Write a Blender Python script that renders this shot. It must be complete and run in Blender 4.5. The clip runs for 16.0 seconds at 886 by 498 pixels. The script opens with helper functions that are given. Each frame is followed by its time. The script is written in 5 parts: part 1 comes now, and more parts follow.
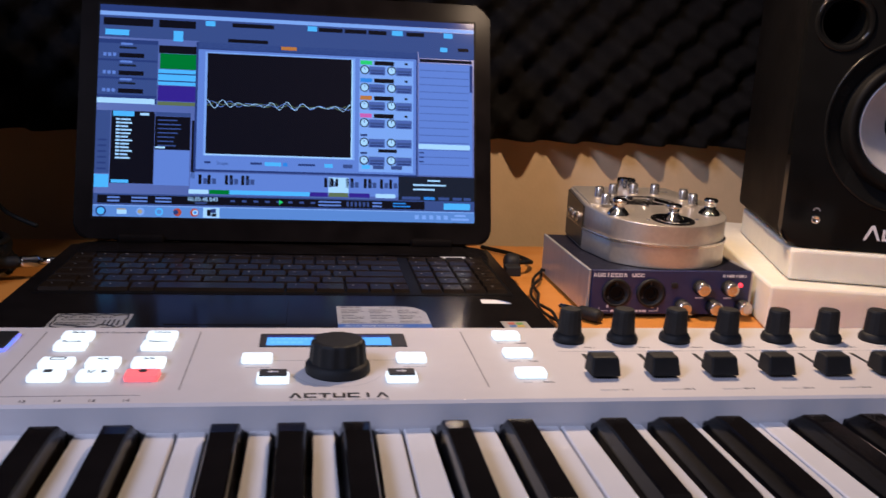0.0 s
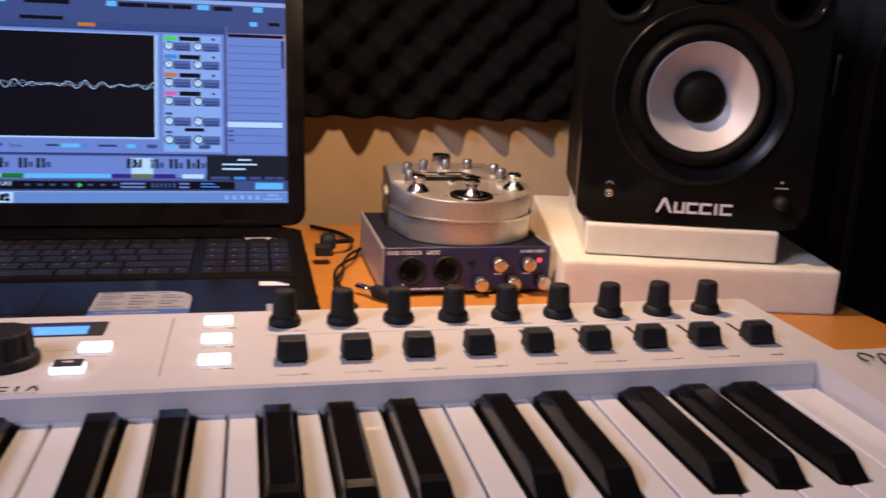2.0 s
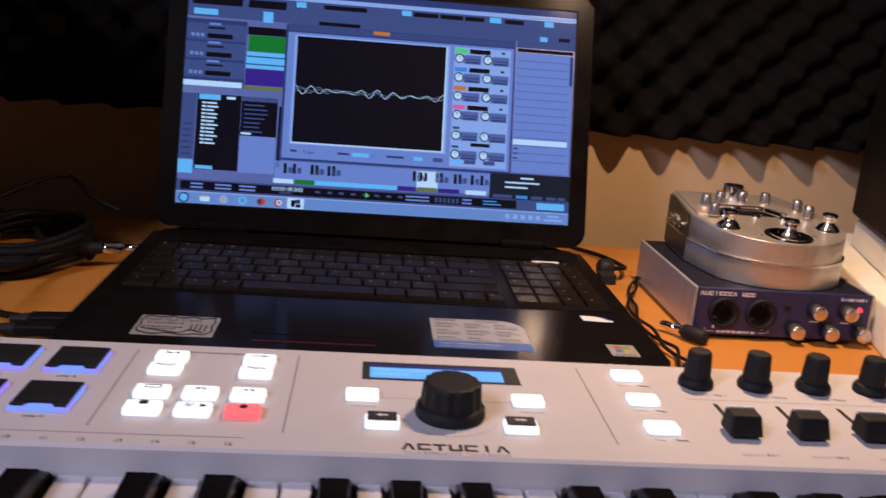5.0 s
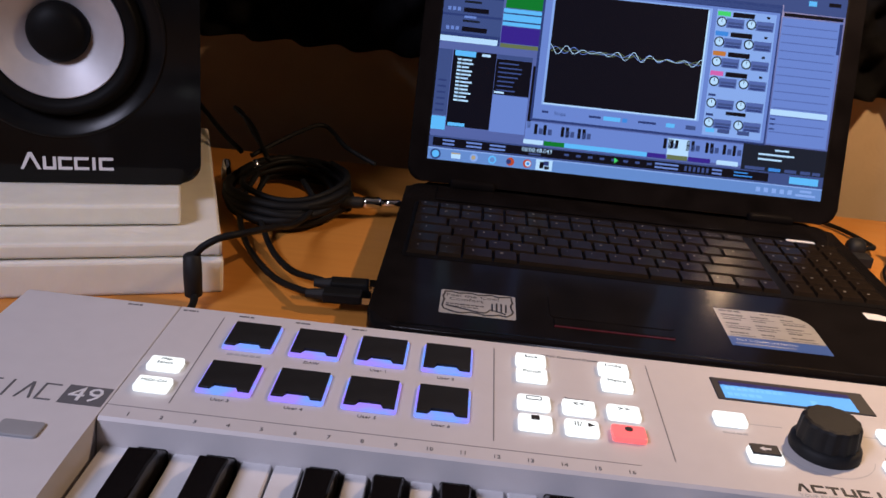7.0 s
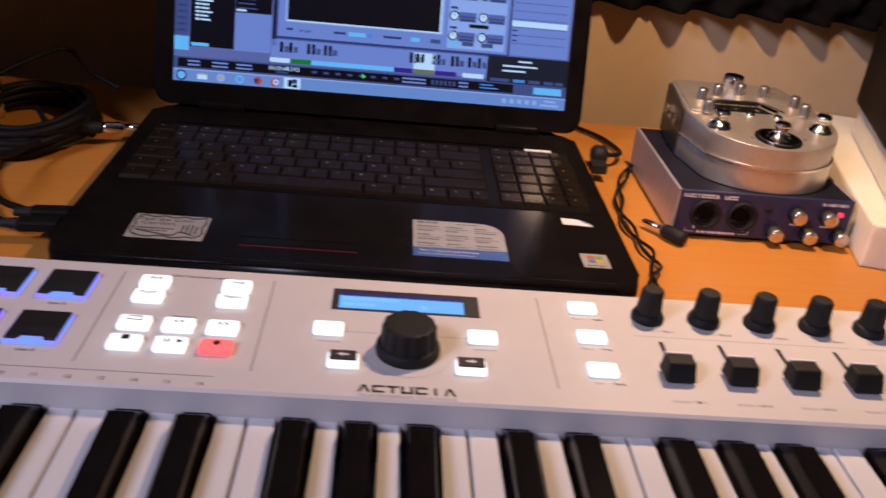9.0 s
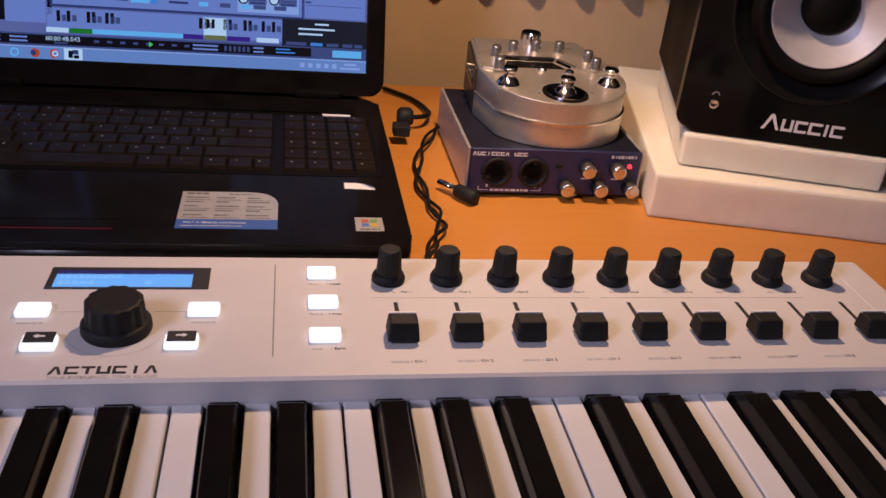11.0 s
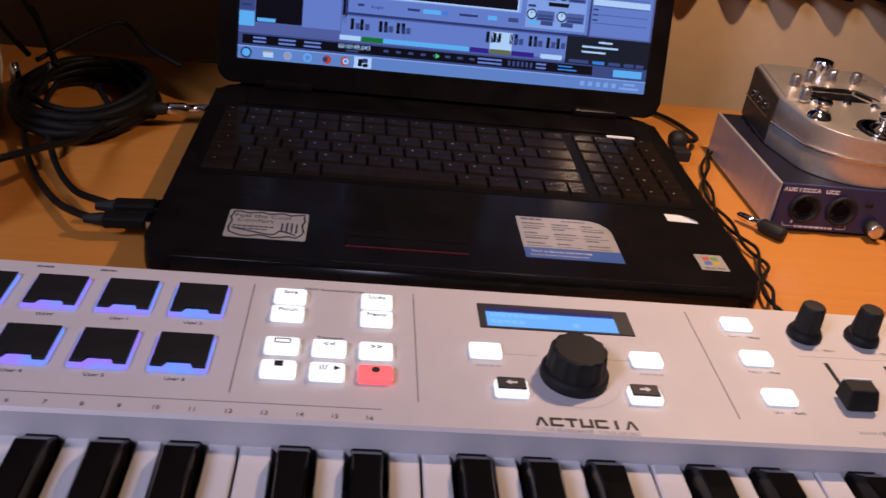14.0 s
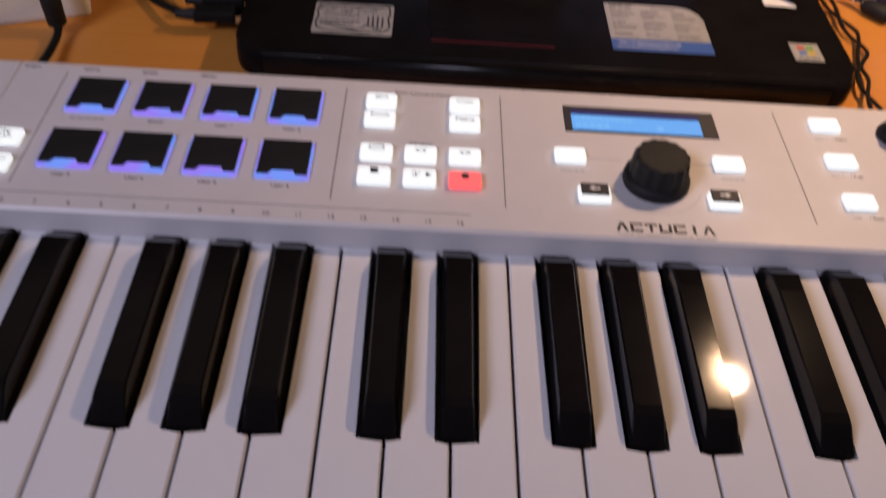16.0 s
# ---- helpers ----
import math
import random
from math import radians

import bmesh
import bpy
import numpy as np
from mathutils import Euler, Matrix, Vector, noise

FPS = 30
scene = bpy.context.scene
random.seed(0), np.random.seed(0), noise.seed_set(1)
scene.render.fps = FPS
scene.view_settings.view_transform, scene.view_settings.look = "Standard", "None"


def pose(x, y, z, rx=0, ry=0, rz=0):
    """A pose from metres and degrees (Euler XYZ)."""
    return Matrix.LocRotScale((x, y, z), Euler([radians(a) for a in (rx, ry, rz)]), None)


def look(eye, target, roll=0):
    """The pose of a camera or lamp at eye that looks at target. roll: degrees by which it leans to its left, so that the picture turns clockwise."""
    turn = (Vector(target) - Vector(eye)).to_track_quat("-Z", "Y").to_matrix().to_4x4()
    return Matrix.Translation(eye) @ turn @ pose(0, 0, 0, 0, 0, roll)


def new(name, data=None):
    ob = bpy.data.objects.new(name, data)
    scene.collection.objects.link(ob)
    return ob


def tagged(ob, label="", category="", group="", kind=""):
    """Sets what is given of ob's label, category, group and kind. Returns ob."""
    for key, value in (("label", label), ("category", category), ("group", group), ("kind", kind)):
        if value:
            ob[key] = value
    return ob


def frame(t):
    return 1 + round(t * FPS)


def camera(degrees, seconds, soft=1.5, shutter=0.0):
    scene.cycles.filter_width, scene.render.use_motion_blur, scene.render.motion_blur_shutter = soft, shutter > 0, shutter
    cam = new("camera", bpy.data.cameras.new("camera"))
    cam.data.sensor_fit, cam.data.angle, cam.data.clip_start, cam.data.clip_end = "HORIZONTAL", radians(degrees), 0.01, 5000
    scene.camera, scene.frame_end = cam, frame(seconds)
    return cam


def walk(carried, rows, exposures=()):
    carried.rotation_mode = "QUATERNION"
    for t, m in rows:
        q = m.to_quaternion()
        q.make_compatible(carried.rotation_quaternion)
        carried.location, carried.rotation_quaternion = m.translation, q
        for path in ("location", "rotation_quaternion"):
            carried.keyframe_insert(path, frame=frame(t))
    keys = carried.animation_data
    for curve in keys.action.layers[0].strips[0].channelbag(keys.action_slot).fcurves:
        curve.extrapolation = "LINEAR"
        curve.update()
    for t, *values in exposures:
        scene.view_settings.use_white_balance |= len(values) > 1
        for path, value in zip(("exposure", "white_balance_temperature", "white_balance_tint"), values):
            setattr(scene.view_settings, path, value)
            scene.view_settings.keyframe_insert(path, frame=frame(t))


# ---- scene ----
cam = camera(53.8, 16.0, soft=1.5, shutter=0.4)
# seconds, eye, yaw, pitch, roll
WAY = [
    (0.0, 0.2874, -0.3488, 0.2015, -9.04, -12.55, 2.83),
    (0.5, 0.3199, -0.3542, 0.2019, -8.98, -13.44, 2.08),
    (1.0, 0.3417, -0.3604, 0.2096, -9.24, -13.44, 2.03),
    (1.5, 0.3766, -0.3609, 0.2083, -9.26, -13.44, 2.05),
    (2.0, 0.4109, -0.3564, 0.2054, -12.64, -13.91, 2.38),
    (2.5, 0.4212, -0.3558, 0.2090, -16.23, -14.01, 2.59),
    (3.0, 0.4044, -0.3462, 0.2033, -15.64, -14.26, 1.82),
    (3.5, 0.3668, -0.3306, 0.2068, -13.65, -14.38, 1.91),
    (4.0, 0.3250, -0.3125, 0.2014, -10.54, -14.26, 3.18),
    (4.5, 0.2904, -0.2996, 0.2014, -7.65, -14.73, 3.97),
    (5.0, 0.2607, -0.3018, 0.2192, -5.49, -14.90, 4.61),
    (5.5, 0.2273, -0.3017, 0.2338, -3.49, -15.72, 5.16),
    (6.0, 0.1878, -0.2985, 0.2455, -1.57, -17.51, 5.61),
    (6.5, 0.1531, -0.2939, 0.2546, 0.02, -19.77, 5.92),
    (7.0, 0.1343, -0.2895, 0.2612, 1.01, -21.98, 6.02),
    (7.5, 0.1421, -0.2872, 0.2654, 1.14, -23.62, 5.87),
    (8.0, 0.1835, -0.2859, 0.2705, 0.50, -25.59, 5.37),
    (8.5, 0.2341, -0.2939, 0.2814, -2.39, -26.33, 5.93),
    (9.0, 0.2852, -0.2995, 0.2833, -4.79, -27.06, 6.04),
    (9.5, 0.3409, -0.3072, 0.2818, -7.32, -27.55, 5.67),
    (10.0, 0.3739, -0.3095, 0.2810, -9.25, -27.89, 5.55),
    (10.5, 0.3828, -0.3052, 0.2810, -10.71, -28.11, 5.75),
    (11.0, 0.3749, -0.2974, 0.2818, -11.65, -28.29, 6.14),
    (11.5, 0.3575, -0.2892, 0.2834, -12.00, -28.49, 6.62),
    (12.0, 0.3375, -0.2834, 0.2858, -11.71, -28.79, 7.06),
    (12.5, 0.3086, -0.2780, 0.2900, -10.75, -29.36, 7.66),
    (13.0, 0.2597, -0.2638, 0.2848, -10.20, -29.46, 8.42),
    (13.5, 0.2222, -0.2569, 0.2832, -8.59, -29.42, 8.47),
    (14.0, 0.2017, -0.2578, 0.2851, -6.97, -29.67, 7.50),
    (14.5, 0.1788, -0.2603, 0.2920, -5.63, -30.08, 6.55),
    (15.0, 0.1697, -0.2622, 0.3129, -4.49, -31.50, 5.91),
    (15.5, 0.1734, -0.2579, 0.3193, -3.40, -36.98, 4.99),
    (16.0, 0.1954, -0.2579, 0.3117, -2.64, -45.92, 4.83),
]
EXPO = [(0.0, 0.17, 5550, 0), (1.0, 0.17, 5850, 3), (2.5, 0.26, 6350, 8), (3.5, 0.22, 6350, 9), (5.0, 0.10, 6300, 7), (7.5, 0.25, 6400, 2), (9.5, 0.07, 6430, 10), (12.5, -0.18, 6300, 11), (14.5, 0.03, 6150, 10), (15.5, 0.03, 6450, 6), (16.0, -0.15, 6450, 6)]

walk(cam, [(t, pose(x, y, z, 0, 0, yaw) @ pose(0, 0, 0, 90 + pitch) @ pose(0, 0, 0, 0, 0, roll)) for t, x, y, z, yaw, pitch, roll in WAY], EXPO)

# ---- light ----
world = bpy.data.worlds.new("room_dark")
world.use_nodes = True
world.node_tree.nodes["Background"].inputs[0].default_value = (0.35, 0.42, 0.6, 1)
world.node_tree.nodes["Background"].inputs[1].default_value = 0.04
scene.world = world


def lamp(name, where, target, size, watts, colour):
    data = bpy.data.lights.new(name, "AREA")
    data.shape, data.size, data.energy, data.color = "DISK", size, watts, colour
    ob = new(name, data)
    ob.matrix_world = look(where, target)
    return ob


lamp("warm_desk_lamp", (0.508, 0.246, 0.457), (0.515, 0.29, 0.0), 0.028, 2.40, (1.0, 0.62, 0.38)).data.spread = radians(165)
lamp("cool_room_lamp", (-0.70, -0.85, 1.10), (0.25, 0.2, 0.05), 0.46, 15.2, (0.81, 0.77, 1.06))


# ---- materials ----
def mat(name, colour, rough=0.5, metal=0.0, scale=60.0, vary=0.08, bump=0.0, bump_scale=300.0, coat=0.0, emit=None, power=0.0, stretch=None, spec=0.5):
    m = bpy.data.materials.new(name)
    m.use_nodes = True
    nt = m.node_tree
    b = nt.nodes["Principled BSDF"]
    b.inputs["Roughness"].default_value = rough
    b.inputs["Metallic"].default_value = metal
    b.inputs["Specular IOR Level"].default_value = spec
    b.inputs["Coat Weight"].default_value = coat
    b.inputs["Coat Roughness"].default_value = 0.06
    co = nt.nodes.new("ShaderNodeTexCoord")
    mp = nt.nodes.new("ShaderNodeMapping")
    if stretch:
        mp.inputs["Scale"].default_value = stretch
    nt.links.new(co.outputs["Object"], mp.inputs["Vector"])
    n1 = nt.nodes.new("ShaderNodeTexNoise")
    n1.inputs["Scale"].default_value = scale
    n1.inputs["Detail"].default_value = 4
    n2 = nt.nodes.new("ShaderNodeTexNoise")
    n2.inputs["Scale"].default_value = scale * 0.12
    n2.inputs["Detail"].default_value = 3
    for n in (n1, n2):
        nt.links.new(mp.outputs["Vector"], n.inputs["Vector"])
    add = nt.nodes.new("ShaderNodeMath")
    nt.links.new(n1.outputs["Fac"], add.inputs[0])
    nt.links.new(n2.outputs["Fac"], add.inputs[1])
    ramp = nt.nodes.new("ShaderNodeMapRange")
    ramp.inputs["From Min"].default_value, ramp.inputs["From Max"].default_value = 0.7, 1.3
    ramp.inputs["To Min"].default_value, ramp.inputs["To Max"].default_value = 1 - vary, 1 + vary
    nt.links.new(add.outputs[0], ramp.inputs["Value"])
    mul = nt.nodes.new("ShaderNodeVectorMath")
    mul.operation = "SCALE"
    mul.inputs[0].default_value = colour
    nt.links.new(ramp.outputs[0], mul.inputs["Scale"])
    nt.links.new(mul.outputs["Vector"], b.inputs["Base Color"])
    rr = nt.nodes.new("ShaderNodeMapRange")
    rr.inputs["From Min"].default_value, rr.inputs["From Max"].default_value = 0.3, 0.7
    rr.inputs["To Min"].default_value, rr.inputs["To Max"].default_value = rough * 0.85, min(1, rough * 1.15)
    nt.links.new(n2.outputs["Fac"], rr.inputs["Value"])
    nt.links.new(rr.outputs[0], b.inputs["Roughness"])
    if bump:
        nb = nt.nodes.new("ShaderNodeTexNoise")
        nb.inputs["Scale"].default_value = bump_scale
        nb.inputs["Detail"].default_value = 5
        nt.links.new(mp.outputs["Vector"], nb.inputs["Vector"])
        bp = nt.nodes.new("ShaderNodeBump")
        bp.inputs["Strength"].default_value = bump
        bp.inputs["Distance"].default_value = 0.001
        nt.links.new(nb.outputs["Fac"], bp.inputs["Height"])
        nt.links.new(bp.outputs["Normal"], b.inputs["Normal"])
    if emit:
        b.inputs["Emission Color"].default_value = (*emit, 1)
        b.inputs["Emission Strength"].default_value = power
    return m


def wood_mat(name, c1, c2):
    m = mat(name, c1, 0.42, scale=30, vary=0.05, stretch=(1, 9, 9), bump=0.05, bump_scale=500)
    nt = m.node_tree
    b = nt.nodes["Principled BSDF"]
    wave = nt.nodes.new("ShaderNodeTexNoise")
    wave.inputs["Scale"].default_value, wave.inputs["Detail"].default_value = 14.0, 6
    mp = nt.nodes.new("ShaderNodeMapping")
    mp.inputs["Scale"].default_value = (0.7, 14, 14)
    co = nt.nodes.new("ShaderNodeTexCoord")
    nt.links.new(co.outputs["Object"], mp.inputs["Vector"])
    nt.links.new(mp.outputs["Vector"], wave.inputs["Vector"])
    mix = nt.nodes.new("ShaderNodeMixRGB")
    mix.inputs["Color1"].default_value, mix.inputs["Color2"].default_value = (*c1, 1), (*c2, 1)
    nt.links.new(wave.outputs["Fac"], mix.inputs["Fac"])
    nt.links.new(mix.outputs["Color"], b.inputs["Base Color"])
    return m


def glow(name, colour, power, base=(0.3, 0.3, 0.3), spec=0.4, rough=0.35):
    return mat(name, base, rough, emit=colour, power=power, vary=0.02, spec=spec)


M_DESK = wood_mat("beech_laminate", (0.57, 0.245, 0.048), (0.47, 0.182, 0.032))
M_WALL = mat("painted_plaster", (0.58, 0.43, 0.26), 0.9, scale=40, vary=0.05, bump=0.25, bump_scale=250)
# Grey guessed for the unseen walls and ceiling, so they bounce fill light.
M_ROOM = mat("unseen_room_fill_grey", (0.34, 0.33, 0.31), 0.9, scale=5, vary=0.1)
M_FLOOR = mat("dark_carpet", (0.03, 0.028, 0.03), 0.95, scale=200, vary=0.3)
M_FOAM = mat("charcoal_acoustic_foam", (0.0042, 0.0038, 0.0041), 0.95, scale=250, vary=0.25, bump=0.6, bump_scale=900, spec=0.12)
M_WHITE = mat("white_satin_plastic", (0.60, 0.575, 0.58), 0.42, scale=90, vary=0.025, bump=0.06, bump_scale=1800)
M_WKEY = mat("white_gloss_key", (0.69, 0.68, 0.69), 0.04, scale=60, vary=0.02)
M_BKEY = mat("black_gloss_key", (0.007, 0.006, 0.006), 0.10, scale=80, vary=0.2, bump=0.02, bump_scale=1200, spec=0.13)
M_RUB = mat("black_rubber", (0.013, 0.013, 0.0135), 0.6, scale=120, vary=0.25, bump=0.15, bump_scale=1500, spec=0.25)
M_LINE = mat("groove_grey", (0.22, 0.21, 0.22), 0.6, vary=0.1)
M_GREY = mat("grey_print", (0.12, 0.12, 0.13), 0.6, vary=0.1)
M_LGREY = mat("pale_grey_print", (0.42, 0.42, 0.44), 0.6, vary=0.1)
M_SLOT = mat("slot_dark", (0.02, 0.02, 0.022), 0.8)
M_LIT = glow("lit_white_button", (0.95, 0.96, 1.0), 0.95, (0.35, 0.35, 0.35))
M_RED = glow("lit_red_button", (1.0, 0.13, 0.14), 0.95, (0.5, 0.1, 0.1))
M_PADLIT = glow("lit_pad_rim", (0.22, 0.24, 1.0), 1.0, (0.08, 0.08, 0.09))
pad_nodes = M_PADLIT.node_tree
hue = pad_nodes.nodes.new("ShaderNodeTexNoise")
hue.inputs["Scale"].default_value = 70
hue.inputs["Detail"].default_value = 1
seat = pad_nodes.nodes.new("ShaderNodeTexCoord")
tint = pad_nodes.nodes.new("ShaderNodeValToRGB")
tint.color_ramp.elements[0].position, tint.color_ramp.elements[0].color = 0.38, (0.15, 0.30, 1.0, 1)
tint.color_ramp.elements[1].position, tint.color_ramp.elements[1].color = 0.62, (0.31, 0.19, 0.98, 1)
spot = pad_nodes.nodes.new("ShaderNodeObjectInfo")
move = pad_nodes.nodes.new("ShaderNodeVectorMath")
pad_nodes.links.new(seat.outputs["Object"], move.inputs[0])
pad_nodes.links.new(spot.outputs["Random"], move.inputs[1])
pad_nodes.links.new(move.outputs["Vector"], hue.inputs["Vector"])
pad_nodes.links.new(hue.outputs["Fac"], tint.inputs["Fac"])
pad_nodes.links.new(tint.outputs["Color"], pad_nodes.nodes["Principled BSDF"].inputs["Emission Color"])
M_LCD = glow("lcd_blue", (0.17, 0.46, 1.0), 0.9, (0.02, 0.05, 0.15))
M_LCDT = glow("lcd_text", (0.22, 0.53, 1.0), 0.93, (0.03, 0.06, 0.15))
M_LAP = mat("piano_black_plastic", (0.008, 0.007, 0.007), 0.13, scale=40, vary=0.3, spec=0.28)
M_PALM = mat("gloss_black_palm_rest", (0.007, 0.006, 0.006), 0.15, scale=40, vary=0.3, spec=0.032)
M_BEZEL = mat("gloss_black_bezel", (0.006, 0.005, 0.005), 0.22, scale=40, vary=0.4, spec=0.018)
M_SURR = mat("matte_black_surround", (0.006, 0.006, 0.006), 0.5, scale=60, vary=0.2, spec=0.07)
M_TRIM = mat("satin_black_trim", (0.007, 0.007, 0.007), 0.26, scale=60, vary=0.3, spec=0.16)
M_LAPM = mat("matte_black_plastic", (0.005, 0.0045, 0.0045), 0.5, scale=100, vary=0.2, spec=0.05)
M_KEYCAP = mat("laptop_keycap", (0.0125, 0.0090, 0.0066), 0.22, scale=150, vary=0.25, spec=0.028)
M_LEG = mat("keycap_legend", (0.15, 0.145, 0.14), 0.6)
M_SILV = mat("silver_paint", (0.58, 0.53, 0.465), 0.35, metal=0.74, scale=300, vary=0.08, bump=0.06, bump_scale=2500)
M_PEARL = mat("pale_metal_cap", (0.66, 0.62, 0.58), 0.2, metal=0.9, scale=200, vary=0.05)
M_CHROME = mat("chrome", (0.82, 0.81, 0.80), 0.07, metal=1.0, vary=0.03)
M_BRUSH = mat("brushed_aluminium", (0.56, 0.54, 0.52), 0.40, metal=0.6, scale=150, vary=0.12, stretch=(1, 12, 1))
M_BLUE = mat("navy_faceplate", (0.018, 0.023, 0.080), 0.42, scale=200, vary=0.12, bump=0.05, bump_scale=1500)
M_NAVY = mat("dark_navy_lid", (0.012, 0.012, 0.022), 0.5, scale=200, vary=0.2, bump=0.1, bump_scale=1200, spec=0.2)
M_PRINT = mat("white_print", (0.72, 0.72, 0.74), 0.5, vary=0.03)
M_LED = glow("red_led", (1.0, 0.03, 0.05), 2.2, (0.4, 0.02, 0.02))
M_PE = mat("white_packing_foam", (0.76, 0.72, 0.61), 0.85, scale=70, vary=0.05, bump=0.10, bump_scale=700)
M_PE.node_tree.nodes["Principled BSDF"].inputs["Subsurface Weight"].default_value = 0.6
M_PE.node_tree.nodes["Principled BSDF"].inputs["Subsurface Radius"].default_value = (0.9, 0.8, 0.6)
M_PE.node_tree.nodes["Principled BSDF"].inputs["Subsurface Scale"].default_value = 0.02
M_BAFFLE = mat("gloss_black_baffle", (0.006, 0.006, 0.006), 0.10, scale=30, vary=0.3, spec=0.15)
M_VINYL = mat("black_vinyl_wrap", (0.006, 0.0055, 0.0055), 0.5, scale=120, vary=0.2, bump=0.2, bump_scale=700, spec=0.06)
M_CONE = mat("silver_grey_cone", (0.50, 0.49, 0.50), 0.45, metal=0.25, scale=120, vary=0.05, bump=0.08, bump_scale=900)
M_CABLE = mat("black_cable", (0.007, 0.007, 0.007), 0.55, scale=150, vary=0.2, spec=0.14)
M_BAG = mat("black_nylon", (0.030, 0.030, 0.031), 0.8, scale=300, vary=0.3, bump=0.5, bump_scale=1400)
M_PIPE = mat("black_piping", (0.08, 0.08, 0.084), 0.5)
M_STK = mat("silver_sticker", (0.43, 0.42, 0.40), 0.35, metal=0.3, scale=90, vary=0.1)
M_STKB = mat("blue_sticker", (0.05, 0.11, 0.34), 0.35, vary=0.06)
M_INK = mat("black_ink", (0.02, 0.02, 0.025), 0.6)
M_PAPER = mat("white_paper", (0.52, 0.52, 0.52), 0.7, scale=60, vary=0.06, bump=0.2, bump_scale=120)
M_PBLUE = mat("purple_ink", (0.05, 0.04, 0.20), 0.6)
M_PYEL = mat("yellow_ink", (0.50, 0.42, 0.14), 0.6, vary=0.2)
M_SRED = mat("sticker_red", (0.42, 0.10, 0.06), 0.4)
M_SGRN = mat("sticker_green", (0.14, 0.30, 0.08), 0.4)
M_SYEL = mat("sticker_yellow", (0.48, 0.34, 0.06), 0.4)
M_SBLU = mat("sticker_blue", (0.08, 0.16, 0.38), 0.4)
M_DIMRED = glow("dim_red_line", (0.5, 0.02, 0.03), 0.05, (0.04, 0.008, 0.01))


# ---- builders ----
def thing(name, at=(0, 0, 0), yaw=0.0, label="", category="", group="", kind=""):
    ob = new(name)
    ob.empty_display_size = 0.02
    ob.matrix_world = pose(*at, 0, 0, yaw)
    return tagged(ob, label, category, group, kind)


def part(name, bm, material, parent=None, label="", smooth=False, at=None):
    me = bpy.data.meshes.new(name)
    bmesh.ops.recalc_face_normals(bm, faces=bm.faces[:])
    bm.to_mesh(me)
    bm.free()
    if smooth:
        for p in me.polygons:
            p.use_smooth = True
    me.materials.append(material)
    ob = new(name, me)
    if parent:
        ob.parent = parent
    if at is not None:
        ob.matrix_basis = at
    if label:
        ob["label"] = label
    return ob


def again(name, ob, parent, at):
    """Another object on the same mesh."""
    o = new(name, ob.data)
    o.parent = parent
    o.matrix_basis = at
    return o


def box(bm, x0, x1, y0, y1, z0, z1, bevel=0.0, seg=2):
    vs = [bm.verts.new((x, y, z)) for x in (x0, x1) for y in (y0, y1) for z in (z0, z1)]
    fs = [bm.faces.new([vs[i] for i in q]) for q in ((0, 1, 3, 2), (4, 6, 7, 5), (0, 4, 5, 1), (2, 3, 7, 6), (0, 2, 6, 4), (1, 5, 7, 3))]
    if bevel:
        es = list({e for f in fs for e in f.edges})
        bmesh.ops.bevel(bm, geom=es, offset=bevel, segments=seg, profile=0.5, affect="EDGES")
    return bm


def boxed(*a, **k):
    return box(bmesh.new(), *a, **k)


def taper(bm, cx, cy, z0, z1, w0, d0, w1, d1, dy=0.0, bevel=0.0):
    b = [bm.verts.new((cx + sx * w0 / 2, cy + sy * d0 / 2, z0)) for sx, sy in ((-1, -1), (1, -1), (1, 1), (-1, 1))]
    t = [bm.verts.new((cx + sx * w1 / 2, cy + dy + sy * d1 / 2, z1)) for sx, sy in ((-1, -1), (1, -1), (1, 1), (-1, 1))]
    fs = [bm.faces.new(b[::-1]), bm.faces.new(t)] + [bm.faces.new((b[i], b[(i + 1) % 4], t[(i + 1) % 4], t[i])) for i in range(4)]
    if bevel:
        es = list({e for f in fs for e in f.edges})
        bmesh.ops.bevel(bm, geom=es, offset=bevel, segments=2, profile=0.5, affect="EDGES")
    return bm


def lathe(bm, rings, seg=32, ribs=0, depth=0.0, m=None, caps=True):
    """rings: (radius, z); ribs: a fluted outline."""
    rows = []
    for r, z in rings:
        row = []
        for i in range(seg):
            a = 2 * math.pi * i / seg
            q = r * (1 + depth * math.cos(ribs * a)) if ribs else r
            row.append(bm.verts.new((q * math.cos(a), q * math.sin(a), z)))
        rows.append(row)
    for a, b in zip(rows, rows[1:]):
        for i in range(seg):
            bm.faces.new((a[i], a[(i + 1) % seg], b[(i + 1) % seg], b[i]))
    if caps:
        bm.faces.new(rows[0][::-1])
        bm.faces.new(rows[-1])
    if m is not None:
        bmesh.ops.transform(bm, matrix=m, verts=[v for row in rows for v in row])
    return bm


def prism(bm, outline, z0, z1, bevel=0.0, seg=2):
    b = [bm.verts.new((x, y, z0)) for x, y in outline]
    t = [bm.verts.new((x, y, z1)) for x, y in outline]
    n = len(outline)
    fs = [bm.faces.new(b[::-1]), bm.faces.new(t)] + [bm.faces.new((b[i], b[(i + 1) % n], t[(i + 1) % n], t[i])) for i in range(n)]
    if bevel:
        es = list(set(fs[0].edges) | set(fs[1].edges))
        bmesh.ops.bevel(bm, geom=es, offset=bevel, segments=seg, profile=0.5, affect="EDGES")
    return bm


